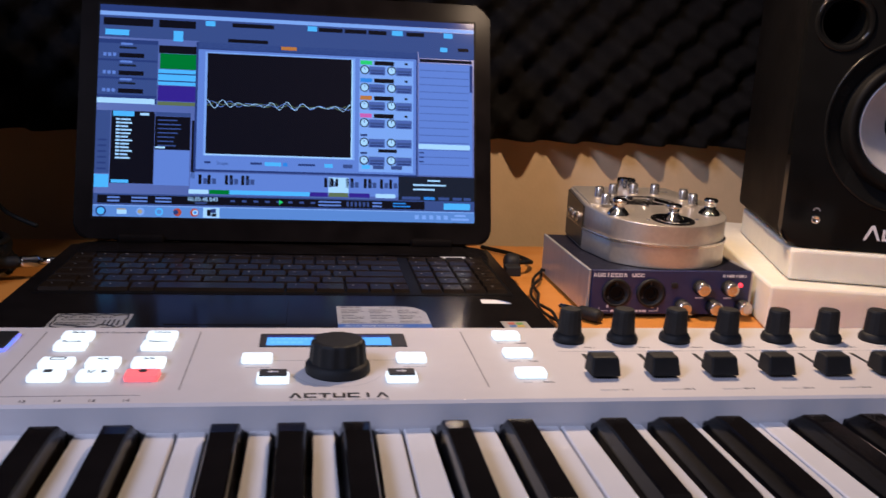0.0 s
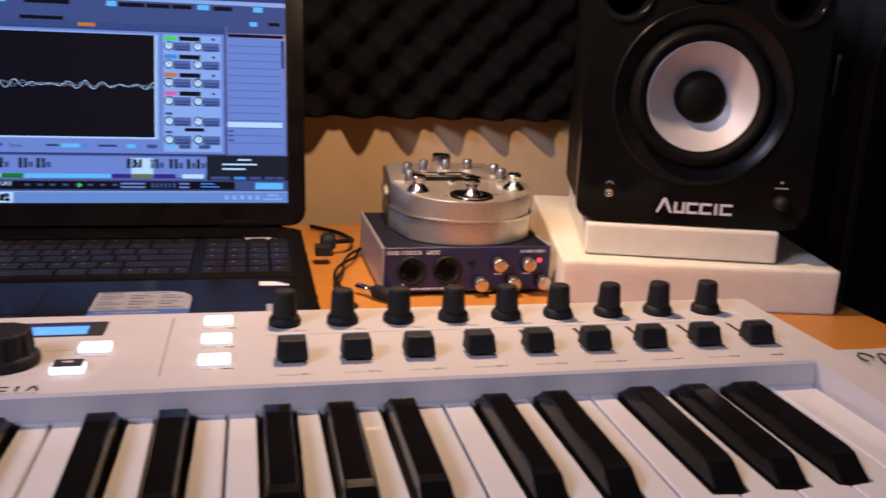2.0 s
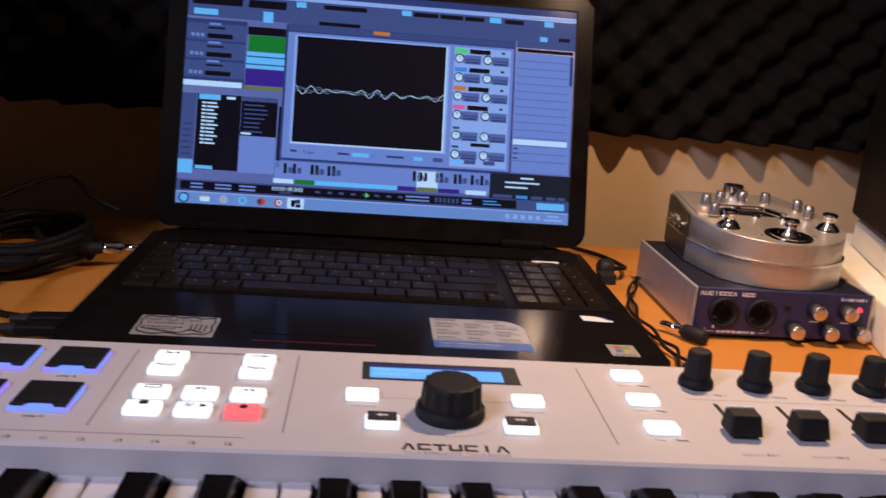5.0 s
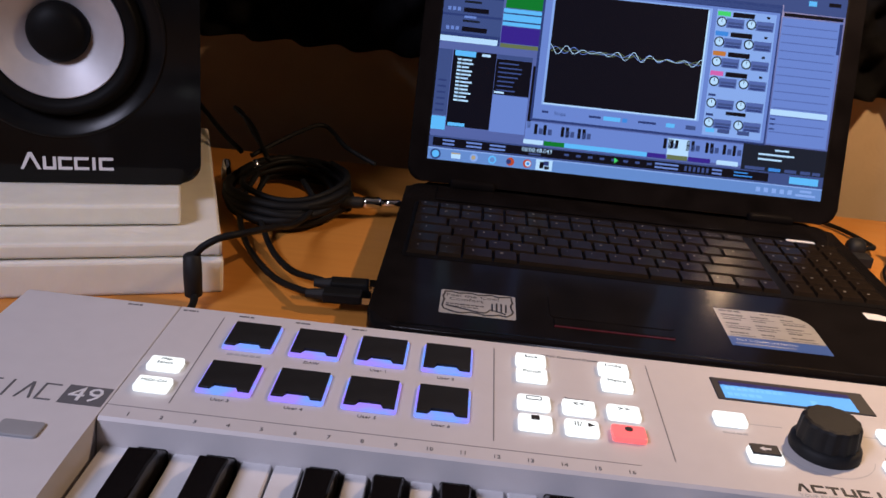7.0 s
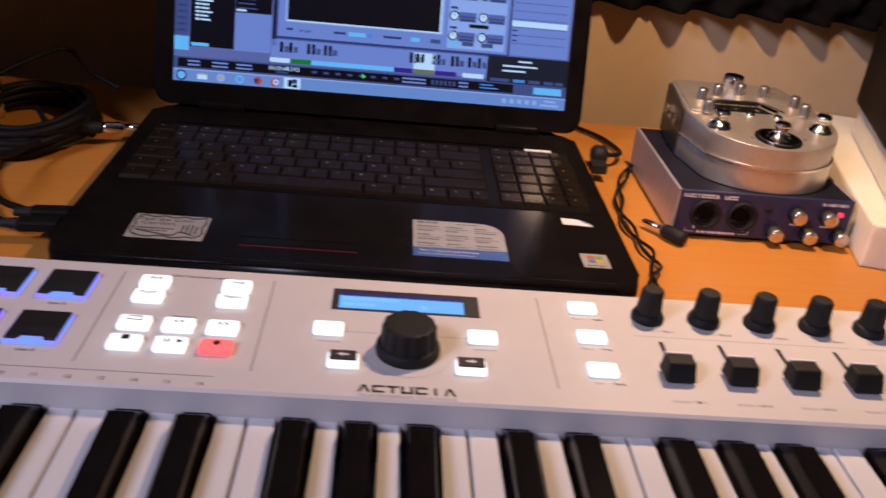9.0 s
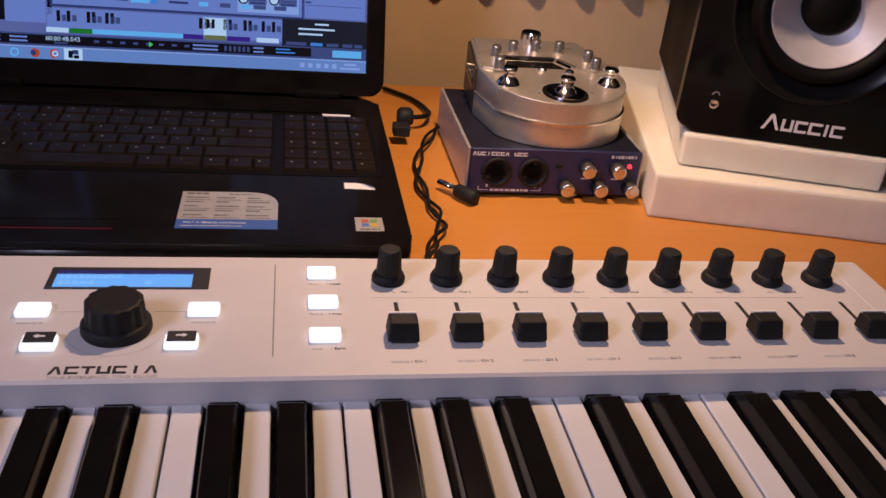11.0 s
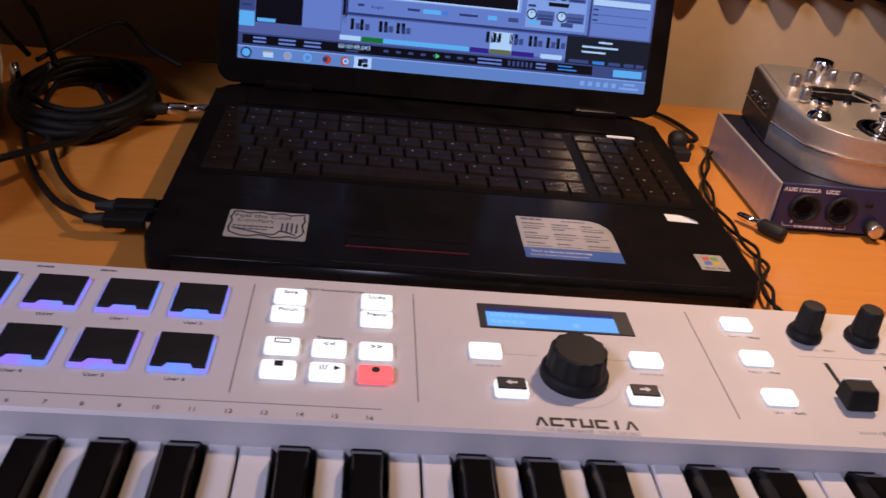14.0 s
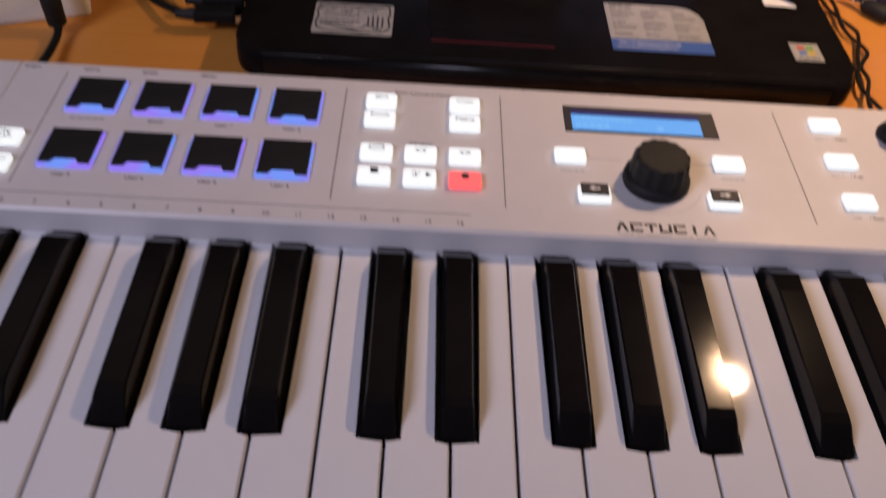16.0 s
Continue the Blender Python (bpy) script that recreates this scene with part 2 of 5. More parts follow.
def rrect(x0, x1, y0, y1, r, seg=5):
    pts = []
    for cx, cy, a0 in ((x1 - r, y1 - r, 0), (x0 + r, y1 - r, 90), (x0 + r, y0 + r, 180), (x1 - r, y0 + r, 270)):
        for i in range(seg + 1):
            a = radians(a0 + 90 * i / seg)
            pts.append((cx + r * math.cos(a), cy + r * math.sin(a)))
    return pts


def side_prism(bm, profile, x0, x1, bevel=0.0):
    """profile: (y, z) outline, drawn along x."""
    a = [bm.verts.new((x0, y, z)) for y, z in profile]
    b = [bm.verts.new((x1, y, z)) for y, z in profile]
    n = len(profile)
    fs = [bm.faces.new(a), bm.faces.new(b[::-1])] + [bm.faces.new((a[i], b[i], b[(i + 1) % n], a[(i + 1) % n])) for i in range(n)]
    if bevel:
        es = list({e for f in fs for e in f.edges})
        bmesh.ops.bevel(bm, geom=es, offset=bevel, segments=2, profile=0.5, affect="EDGES")
    return bm


def smooth_path(points, n=8):
    ps = [Vector(p) for p in points]
    out = []
    for i in range(len(ps) - 1):
        p0, p1, p2, p3 = ps[max(i - 1, 0)], ps[i], ps[i + 1], ps[min(i + 2, len(ps) - 1)]
        for k in range(n):
            t = k / n
            out.append(0.5 * (2 * p1 + (p2 - p0) * t + (2 * p0 - 5 * p1 + 4 * p2 - p3) * t * t + (3 * p1 - p0 - 3 * p2 + p3) * t ** 3))
    return out + [ps[-1]]


def tube(bm, path, r, seg=8):
    rows = []
    for i, p in enumerate(path):
        d = (path[min(i + 1, len(path) - 1)] - path[max(i - 1, 0)]).normalized()
        up = Vector((0, 0, 1)) if abs(d.z) < 0.9 else Vector((1, 0, 0))
        s = d.cross(up).normalized()
        u = s.cross(d)
        rows.append([bm.verts.new(p + r * (math.cos(2 * math.pi * k / seg) * s + math.sin(2 * math.pi * k / seg) * u)) for k in range(seg)])
    for a, b in zip(rows, rows[1:]):
        for k in range(seg):
            bm.faces.new((a[k], a[(k + 1) % seg], b[(k + 1) % seg], b[k]))
    bm.faces.new(rows[0][::-1])
    bm.faces.new(rows[-1])
    return bm


def words(name, body, size, at, material, parent, depth=0.00008, align="CENTER"):
    cu = bpy.data.curves.new(name, "FONT")
    cu.body, cu.size, cu.extrude = body, size, depth
    cu.align_x, cu.align_y = align, "CENTER"
    cu.resolution_u = 2
    tmp = bpy.data.objects.new(name, cu)
    scene.collection.objects.link(tmp)
    me = bpy.data.meshes.new_from_object(tmp.evaluated_get(bpy.context.evaluated_depsgraph_get()))
    bpy.data.objects.remove(tmp)
    bpy.data.curves.remove(cu)
    me.name = name
    me.materials.clear()
    me.materials.append(material)
    ob = new(name, me)
    ob.parent = parent
    ob.matrix_basis = at
    return ob


def bars(bm, x0, x1, y, h, z, seed, gaps=0.25, words_len=(0.002, 0.006)):
    """A line of unreadable print as short bars."""
    rnd = random.Random(seed)
    x = x0
    while x < x1:
        w = min(rnd.uniform(*words_len), x1 - x)
        box(bm, x, x + w, y - h / 2, y + h / 2, z, z + 0.00012)
        x += w + gaps * words_len[0]
    return bm


def carve(ob, holes):
    """Cuts round holes (x, z, radius, y from, y to) through an object, along y."""
    for x, z, r, y0, y1 in holes:
        bm = lathe(bmesh.new(), [(r, y0), (r, y1)], 56)
        bmesh.ops.transform(bm, matrix=Matrix(((1, 0, 0, x), (0, 0, 1, 0), (0, 1, 0, z), (0, 0, 0, 1))), verts=bm.verts[:])
        bmesh.ops.recalc_face_normals(bm, faces=bm.faces[:])
        me = bpy.data.meshes.new("cutter")
        bm.to_mesh(me)
        bm.free()
        cutter = new("cutter", me)
        mod = ob.modifiers.new("cut", "BOOLEAN")
        mod.operation, mod.solver, mod.object = "DIFFERENCE", "EXACT", cutter
        bpy.context.view_layer.update()
        cut = bpy.data.meshes.new_from_object(ob.evaluated_get(bpy.context.evaluated_depsgraph_get()))
        ob.modifiers.clear()
        ob.data = cut
        bpy.data.objects.remove(cutter)
    return ob


# ---- the room ----
DESK_X, DESK_Y = 0.89, 0.565
desk = thing("desk", label="orange beech laminate desk top with a square edge", category="desk")
part("tabletop", boxed(-1.1, DESK_X, -0.75, DESK_Y, -0.028, 0, 0.0015), M_DESK, desk)
for lx in (-1.05, 0.82):
    part("leg", boxed(lx, lx + 0.04, -0.70, 0.52, -0.72, -0.029, 0.002), M_DESK, desk)
WALL_Y = 0.655
tagged(part("wall_north", boxed(-2.2, 2.6, WALL_Y, WALL_Y + 0.12, -0.745, 1.75), M_WALL), "cream painted plaster wall behind the desk", "wall", kind="structure")
tagged(part("floor", boxed(-2.2, 2.6, -2.6, WALL_Y, -0.845, -0.745), M_FLOOR), "dark carpet floor", "floor", kind="structure")
# Unseen ceiling and three walls, added to close the room and bounce light.
tagged(part("ceiling", boxed(-2.2, 2.6, -2.6, WALL_Y, 1.75, 1.85), M_ROOM), "unseen plain ceiling added to close the room", "ceiling", kind="structure")
tagged(part("wall_south", boxed(-2.2, 2.6, -2.72, -2.6, -0.745, 1.75), M_ROOM), "unseen plain wall added to close the room", "wall", kind="structure")
tagged(part("wall_west", boxed(-2.32, -2.2, -2.6, WALL_Y, -0.745, 1.75), M_ROOM), "unseen plain wall added to close the room", "wall", kind="structure")
tagged(part("wall_east", boxed(2.6, 2.72, -2.6, WALL_Y, -0.745, 1.75), M_ROOM), "unseen plain wall added to close the room", "wall", kind="structure")


def egg_foam(name, x0, x1, z0, z1, label):
    """Egg-crate foam on the wall: a wavy front, its bottom edge cut through the waves."""
    bm = bmesh.new()
    pitch, step = 0.0520, 0.0520 / 8
    nx, nz = int((x1 - x0) / step), int((z1 - z0) / step)
    base, amp = 0.014, 0.0180

    def depth(x, z):
        return base + amp * (1 + math.cos(2 * math.pi * (x - 0.4775) / pitch) * math.cos(2 * math.pi * (z - z0) / pitch) * (1 + 0.08 * noise.noise((x * 9, z * 9, 1))))
    front = [[bm.verts.new((x0 + i * step, WALL_Y - depth(x0 + i * step, z0 + j * step), z0 + j * step)) for i in range(nx + 1)] for j in range(nz + 1)]
    back = [bm.verts.new((x0 + i * step, WALL_Y - 0.0005, z0)) for i in range(nx + 1)]
    for j in range(nz):
        for i in range(nx):
            bm.faces.new((front[j][i], front[j][i + 1], front[j + 1][i + 1], front[j + 1][i]))
    for i in range(nx):
        bm.faces.new((back[i], back[i + 1], front[0][i + 1], front[0][i]))
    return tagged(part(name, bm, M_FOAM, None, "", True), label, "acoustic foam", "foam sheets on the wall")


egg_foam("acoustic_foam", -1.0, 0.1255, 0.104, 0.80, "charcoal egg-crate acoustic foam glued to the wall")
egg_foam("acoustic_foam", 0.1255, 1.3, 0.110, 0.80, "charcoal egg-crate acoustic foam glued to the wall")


# ---- keyboard controller ----
KZ = 0.043      # top of the white keys
PZ = 0.055      # top of the panel
WK = 0.0235     # white key pitch
kb = thing("midi_keyboard", label="white 49-key keyboard controller with lit buttons, knobs and faders", category="keyboard")
bm = side_prism(bmesh.new(), [(0.0, 0.0445), (0.0015, PZ - 0.0012), (0.003, PZ), (0.104, PZ), (0.107, PZ - 0.002), (0.109, 0.040), (0.106, 0.007), (0.0, 0.007)], -0.0015, 29 * WK + 0.0015)
part("panel", bm, M_WHITE, kb)
bm = side_prism(bmesh.new(), [(-0.158, 0.012), (-0.160, 0.034), (-0.150, 0.045), (-0.10, 0.051), (-0.03, PZ - 0.0005), (0.003, PZ), (0.104, PZ), (0.107, PZ - 0.002), (0.109, 0.040), (0.106, 0.007), (-0.15, 0.007)], -0.081, -0.002, 0.0008)
part("left_cheek", bm, M_WHITE, kb)
bm = side_prism(bmesh.new(), [(-0.158, 0.012), (-0.160, 0.030), (-0.152, 0.040), (-0.10, 0.0475), (-0.04, 0.0535), (0.003, PZ), (0.104, PZ), (0.107, PZ - 0.002), (0.109, 0.040), (0.106, 0.007), (-0.15, 0.007)], 29 * WK + 0.002, 0.7035, 0.0008)
part("right_cheek", bm, M_WHITE, kb)
part("bottom_tray", boxed(-0.0018, 29 * WK + 0.0018, -0.156, -0.001, 0.007, 0.0225), M_WHITE, kb)
for fx in (-0.06, 0.68):
    for fy in (-0.13, 0.085):
        part("rubber_foot", lathe(bmesh.new(), [(0.008, 0.0), (0.009, 0.0075)], 16), M_RUB, kb, at=pose(fx, fy, 0))

BLACK = {0: -0.0022, 1: 0.0022, 3: -0.0030, 4: 0.0, 5: 0.0030}


def white_key(cut_l, cut_r):
    """A white key: full width in front, narrow between the black keys."""
    g = 0.00062
    x0, x1 = g, WK - g
    o = [(x0, -0.145), (x1, -0.145), (x1, -0.093), (x1 - cut_r, -0.093), (x1 - cut_r, 0.004), (x0 + cut_l, 0.004), (x0 + cut_l, -0.093), (x0, -0.093)]
    if not cut_r:
        o = [p for i, p in enumerate(o) if i not in (2, 3)]
        o[2] = (x1, 0.004)
    if not cut_l:
        o = o[:-2]
        o[-1] = (x0, 0.004)
    return prism(bmesh.new(), o, KZ - 0.019, KZ, 0.0006, 1)


shapes = {}
for i in range(29):
    n = i % 7
    left = BLACK.get(n - 1) if n - 1 in BLACK and i > 0 else None
    right = BLACK.get(n) if n in BLACK and i < 28 else None
    cl = 0.0080 + left if left is not None else 0.0
    cr = 0.0080 - right if right is not None else 0.0
    key = (n, i == 28)
    at = pose(i * WK, 0, 0)
    if key in shapes:
        again("white_key", shapes[key], kb, at)
    else:
        shapes[key] = part("white_key", white_key(cl, cr), M_WKEY, kb, at=at)
bm = bmesh.new()
rows = [(0.004, 0.0128, 0.0112, 0.0010), (-0.001, 0.0128, 0.0112, 0.0016), (-0.010, 0.0128, 0.0108, 0.0082), (-0.020, 0.0128, 0.0100, 0.0090), (-0.079, 0.0128, 0.0096, 0.0090), (-0.083, 0.0128, 0.0102, 0.0080), (-0.0915, 0.0128, 0.0110, 0.0004)]
ring = []
for y, wb, wt, h in rows:
    ring.append([bm.verts.new(p) for p in ((-wb / 2, y, -0.008), (-wb / 2, y, 0.0004), (-wt / 2 - 0.0006, y, max(h - 0.0010, 0.0006)), (-wt / 2, y, h), (wt / 2, y, h), (wt / 2 + 0.0006, y, max(h - 0.0010, 0.0006)), (wb / 2, y, 0.0004), (wb / 2, y, -0.008))])
for a, b in zip(ring, ring[1:]):
    for k in range(7):
        bm.faces.new((a[k], a[k + 1], b[k + 1], b[k]))
bm.faces.new(ring[0])
bm.faces.new(ring[-1][::-1])
first = None
for i in range(28):
    if i % 7 in BLACK:
        at = pose((i + 1) * WK + BLACK[i % 7], 0, KZ)
        if first is None:
            first = part("black_key", bm, M_BKEY, kb, at=at)
        else:
            again("black_key", first, kb, at)

# thin grooves that divide the panel
grooves = [(0.0222, 0.017, 0.097), (0.158, 0.017, 0.097), (0.2335, 0.017, 0.097), (0.370, 0.017, 0.097)]
for gx, g0, g1 in grooves:
    part("groove", boxed(gx - 0.00028, gx + 0.00028, g0, g1, PZ, PZ + 0.0001), M_LINE, kb)
part("groove", boxed(-0.002, 0.2186, 0.0113, 0.0117, PZ, PZ + 0.0001), M_LINE, kb)
part("groove", boxed(0.416, 0.5285, 0.0648, 0.0653, PZ, PZ + 0.0001), M_LGREY, kb)
part("groove", boxed(0.534, 0.6485, 0.0648, 0.0653, PZ, PZ + 0.0001), M_LGREY, kb)
part("groove", boxed(0.2578, 0.2882, 0.0530, 0.0534, PZ, PZ + 0.0001), M_LGREY, kb)
part("groove", boxed(0.3160, 0.3450, 0.0530, 0.0534, PZ, PZ + 0.0001), M_LGREY, kb)
for n in range(16):
    words("channel_number", str(n + 1), 0.0034, pose(0.0094 + 0.01363 * n, 0.0060, PZ + 0.0001), M_GREY, kb)

# pads
pad_names = ["", "DAW", "User 1", "User 2", "User 3", "User 4", "User 5", "User 6"]
pad0 = None
for n in range(8):
    px, py = 0.0415 + 0.03135 * (n % 4), 0.0790 - 0.0390 * (n // 4)
    at = pose(px, py, PZ)
    if pad0 is None:
        rim = part("pad", prism(bmesh.new(), rrect(-0.0120, 0.0120, -0.0130, 0.0127, 0.0016, 3), 0, 0.0013, 0.0005), M_PADLIT, kb, at=at)
        cap = [(-0.0110, -0.0108), (-0.0060, -0.0108), (-0.0048, -0.0074), (0.0048, -0.0074), (0.0060, -0.0108), (0.0110, -0.0108), (0.0110, 0.0119), (-0.0110, 0.0119)]
        lid = part("pad_cap", prism(bmesh.new(), cap, 0.0013, 0.0026, 0.0003, 1), M_RUB, rim)
        pad0 = (rim, lid)
    else:
        rim = again("pad", pad0[0], kb, at)
        again("pad_cap", pad0[1], rim, pose(0, 0, 0))
    if pad_names[n]:
        words("pad_name", pad_names[n], 0.0030, pose(px, py - 0.0165, PZ + 0.0001), M_GREY, kb)
    else:
        part("pad_name", bars(bmesh.new(), px - 0.008, px + 0.008, py - 0.0165, 0.0016, PZ, 4), M_LGREY, kb)

# lit push buttons
small = prism(bmesh.new(), rrect(-0.0073, 0.0073, -0.0052, 0.0050, 0.0014, 3), 0, 0.0028, 0.0006)
small_b = None
caption = {(0, 0): "Save", (0, 1): "Punch", (2, 0): "Undo", (2, 1): "Metro", (1, 2): "<<", (2, 2): ">>", (1, 3): "II/"}
for c, r in ((0, 0), (0, 1), (2, 0), (2, 1), (0, 2), (1, 2), (2, 2), (0, 3), (1, 3)):
    at = pose(0.1757 + 0.0201 * c, (0.0862, 0.0720, 0.0478, 0.0316)[r], PZ)
    if small_b is None:
        small_b = b = part("push_button", small, M_LIT, kb, "white backlit button")
    else:
        b = again("push_button", small_b, kb, at)
    b.matrix_basis = at
    if (c, r) in caption:
        words("caption", caption[(c, r)], 0.0036 if r < 2 else 0.0048, pose(-0.0017 if (c, r) == (1, 3) else 0, 0.0016 if r < 2 else 0.0012, 0.0029), M_INK, b)
        if (c, r) == (1, 3):
            part("caption", prism(bmesh.new(), [(0.0026, -0.0004), (0.0054, 0.0012), (0.0026, 0.0028)], 0.0028, 0.0030), M_INK, b)
    elif r == 3:
        part("caption", boxed(-0.0018, 0.0018, 0.0006, 0.0040, 0.0028, 0.0030), M_INK, b)
    else:
        bm = bmesh.new()
        for a0, a1, b0, b1 in ((-0.003, 0.003, 0.0032, 0.0037), (-0.003, 0.003, 0.0004, 0.0009), (-0.0035, -0.003, 0.0006, 0.0034), (0.003, 0.0035, 0.0006, 0.0034)):
            box(bm, a0, a1, b0, b1, 0.0028, 0.0030)
        part("caption", bm, M_GREY, b)
rec = part("record_button", prism(bmesh.new(), rrect(-0.0073, 0.0073, -0.0052, 0.0050, 0.0014, 3), 0, 0.0028, 0.0006), M_RED, kb, "red backlit record button", at=pose(0.2159, 0.0316, PZ))
part("caption", lathe(bmesh.new(), [(0.0018, 0.0028), (0.0018, 0.0030)], 16), M_INK, rec, at=pose(0, 0.0016, 0))
words("caption", "DAW Command Center", 0.0028, pose(0.1957, 0.0956, PZ + 0.0001), M_GREY, kb)
words("caption", "Transport", 0.0028, pose(0.1957, 0.0572, PZ + 0.0001), M_GREY, kb)
for bx, by in ((0.2645, 0.0530), (0.3383, 0.0530), (0.3930, 0.0867), (0.3930, 0.0593), (0.3930, 0.0314)):
    again("push_button", small_b, kb, pose(bx, by, PZ) @ Matrix.Diagonal((0.98, 0.92, 1, 1)))
    side = {0.0867: ("Part 1", "Next"), 0.0593: ("Part 2", "Prev"), 0.0314: ("Live", "Bank")}.get(by)
    if side:
        words("caption", side[0], 0.0026, pose(bx - 0.0035, by - 0.0088, PZ + 0.0001), M_LGREY, kb)
        words("caption", "/ " + side[1], 0.0026, pose(bx + 0.0055, by - 0.0088, PZ + 0.0001), M_GREY, kb)
    else:
        part("caption", bars(bmesh.new(), bx - 0.005, bx + 0.006, by - 0.0088, 0.0012, PZ, int(by * 1e4)), M_LGREY, kb)
for bx, sign in ((0.2730, "<"), (0.3310, ">")):
    b = again("arrow_button", small_b, kb, pose(bx, 0.0272, PZ) @ Matrix.Diagonal((0.98, 0.95, 1, 1)))
    part("cap", boxed(-0.0062, 0.0062, -0.0022, 0.0054, 0.0027, 0.0037, 0.0003, 1), M_INK, b)
    d = -1 if sign == "<" else 1
    arrow = [(-0.0024 * d, 0.0010), (-0.0024 * d, 0.0022), (0.0004 * d, 0.0022), (0.0004 * d, 0.0032), (0.0026 * d, 0.0016), (0.0004 * d, 0.0000), (0.0004 * d, 0.0010)]
    part("arrow", prism(bmesh.new(), arrow, 0.0037, 0.00385), M_PRINT, b)
for bx, by, lines in ((0.0110, 0.0450, ("Map", "Select")), (0.0117, 0.0276, ("MIDI CH",))):
    b = again("push_button", small_b, kb, pose(bx, by, PZ) @ Matrix.Diagonal((1.02, 0.95, 1, 1)))
    for n, line in enumerate(lines):
        words("caption", line, 0.0030, pose(0, 0.0024 - 0.0034 * n - (0.0014 if len(lines) == 1 else 0), 0.0029), M_INK, b)
off = mat("unlit_grey_button", (0.30, 0.30, 0.31), 0.5)
for bx, by in ((-0.026, -0.012), (-0.030, -0.045)):
    part("octave_button", prism(bmesh.new(), rrect(-0.0085, 0.0085, -0.0050, 0.0050, 0.0014, 3), 0, 0.0022, 0.0005), off, kb, "unlit grey button", at=pose(bx, by, PZ - 0.0012))

# display
lcd_shade = glow("lcd_shaded_edge", (0.05, 0.03, 0.30), 0.25, (0.02, 0.02, 0.06))
lcd = part("display_frame", boxed(0.2642, 0.3386, 0.0726, 0.0926, PZ - 0.001, PZ + 0.0006, 0.0003, 1), M_INK, kb, "black framed display")
part("display_glass", boxed(0.2677, 0.3306, 0.0738, 0.0858, PZ + 0.0006, PZ + 0.0009), M_LCD, lcd, "blue lit liquid crystal display")
part("display_shade", boxed(0.2677, 0.3306, 0.0850, 0.0888, PZ + 0.0006, PZ + 0.0009), lcd_shade, lcd, "dark violet upper edge of the display")
bm = bmesh.new()
bars(bm, 0.2695, 0.298, 0.0826, 0.0028, PZ + 0.0009, 3, 0.5, (0.0015, 0.003))
bars(bm, 0.2695, 0.286, 0.0772, 0.0028, PZ + 0.0009, 5, 0.5, (0.0015, 0.003))
box(bm, 0.309, 0.312, 0.0755, 0.0790, PZ + 0.0009, PZ + 0.00105)
part("display_text", bm, M_LCDT, lcd)

# big encoder
enc = part("encoder", lathe(bmesh.new(), [(0.0149, 0.0), (0.0152, 0.0008), (0.0149, 0.0038), (0.0134, 0.0053)], 48), M_RUB, kb, "large black encoder knob", True, pose(0.3022, 0.0395, PZ))
part("knob_top", lathe(bmesh.new(), [(0.0131, 0.0040), (0.0122, 0.0140), (0.0117, 0.0151), (0.0105, 0.0156), (0.0, 0.0157)], 84, 14, 0.028), M_RUB, enc)
bm = bmesh.new()
for i in range(40):
    a0, a1 = radians(200 + 140 * i / 40), radians(200 + 140 * (i + 1) / 40)
    vs = [bm.verts.new((r * math.cos(a), r * math.sin(a), 0.0001)) for r, a in ((0.0206, a0), (0.0209, a0), (0.0209, a1), (0.0206, a1))]
    bm.faces.new(vs)
part("groove", bm, M_LGREY, kb, at=pose(0.3022, 0.0395, PZ))

# knobs and faders
k0 = f0 = None
for n in range(9):
    at = pose(0.4266 + 0.02995 * n, 0.0825, PZ)
    if k0 is None:
        base = part("knob", lathe(bmesh.new(), [(0.0083, 0.0), (0.0085, 0.0020), (0.0076, 0.0040), (0.0066, 0.0048)], 32), M_RUB, kb, "black rubber knob", True, at)
        top = part("knob_top", lathe(bmesh.new(), [(0.0065, 0.0043), (0.0056, 0.0168), (0.0049, 0.0179), (0.0, 0.0181)], 48, 16, 0.018), M_RUB, base)
        k0 = (base, top)
    else:
        base = again("knob", k0[0], kb, at)
        again("knob_top", k0[1], base, pose(0, 0, 0))
    fx = 0.4280 + 0.02995 * n
    part("fader_slot", boxed(fx - 0.0010, fx + 0.0010, 0.0290, 0.0605, PZ - 0.0004, PZ + 0.0002), M_SLOT, kb)
    at = pose(fx, 0.0305, PZ)
    if f0 is None:
        bm = taper(bmesh.new(), 0, 0, 0.0015, 0.0104, 0.0148, 0.0126, 0.0130, 0.0092, 0.0012, 0.0009)
        cap = part("fader_cap", bm, M_RUB, kb, "black rubber fader cap", at=at)
        line = part("pointer", boxed(-0.0064, 0.0064, 0.0042, 0.0054, 0.0098, 0.0110), M_PRINT, cap)
        f0 = (cap, line)
    else:
        cap = again("fader_cap", f0[0], kb, at)
        again("pointer", f0[1], cap, pose(0, 0, 0))
    if n < 8:
        part("caption", bars(bmesh.new(), fx - 0.007, fx + 0.001, 0.0120, 0.0014, PZ, n), M_LGREY, kb)
        words("caption", "/ CH %d" % (n + 1), 0.0026, pose(fx + 0.0055, 0.0120, PZ + 0.0001), M_GREY, kb)
        part("caption", bars(bmesh.new(), fx - 0.007, fx + 0.001, 0.0705, 0.0014, PZ, n + 20), M_LGREY, kb)
        words("caption", "/ Pan %d" % (n + 1), 0.0026, pose(fx + 0.0060, 0.0705, PZ + 0.0001), M_GREY, kb)
    else:
        part("caption", bars(bmesh.new(), fx - 0.003, fx + 0.004, 0.0120, 0.0014, PZ, n), M_GREY, kb)


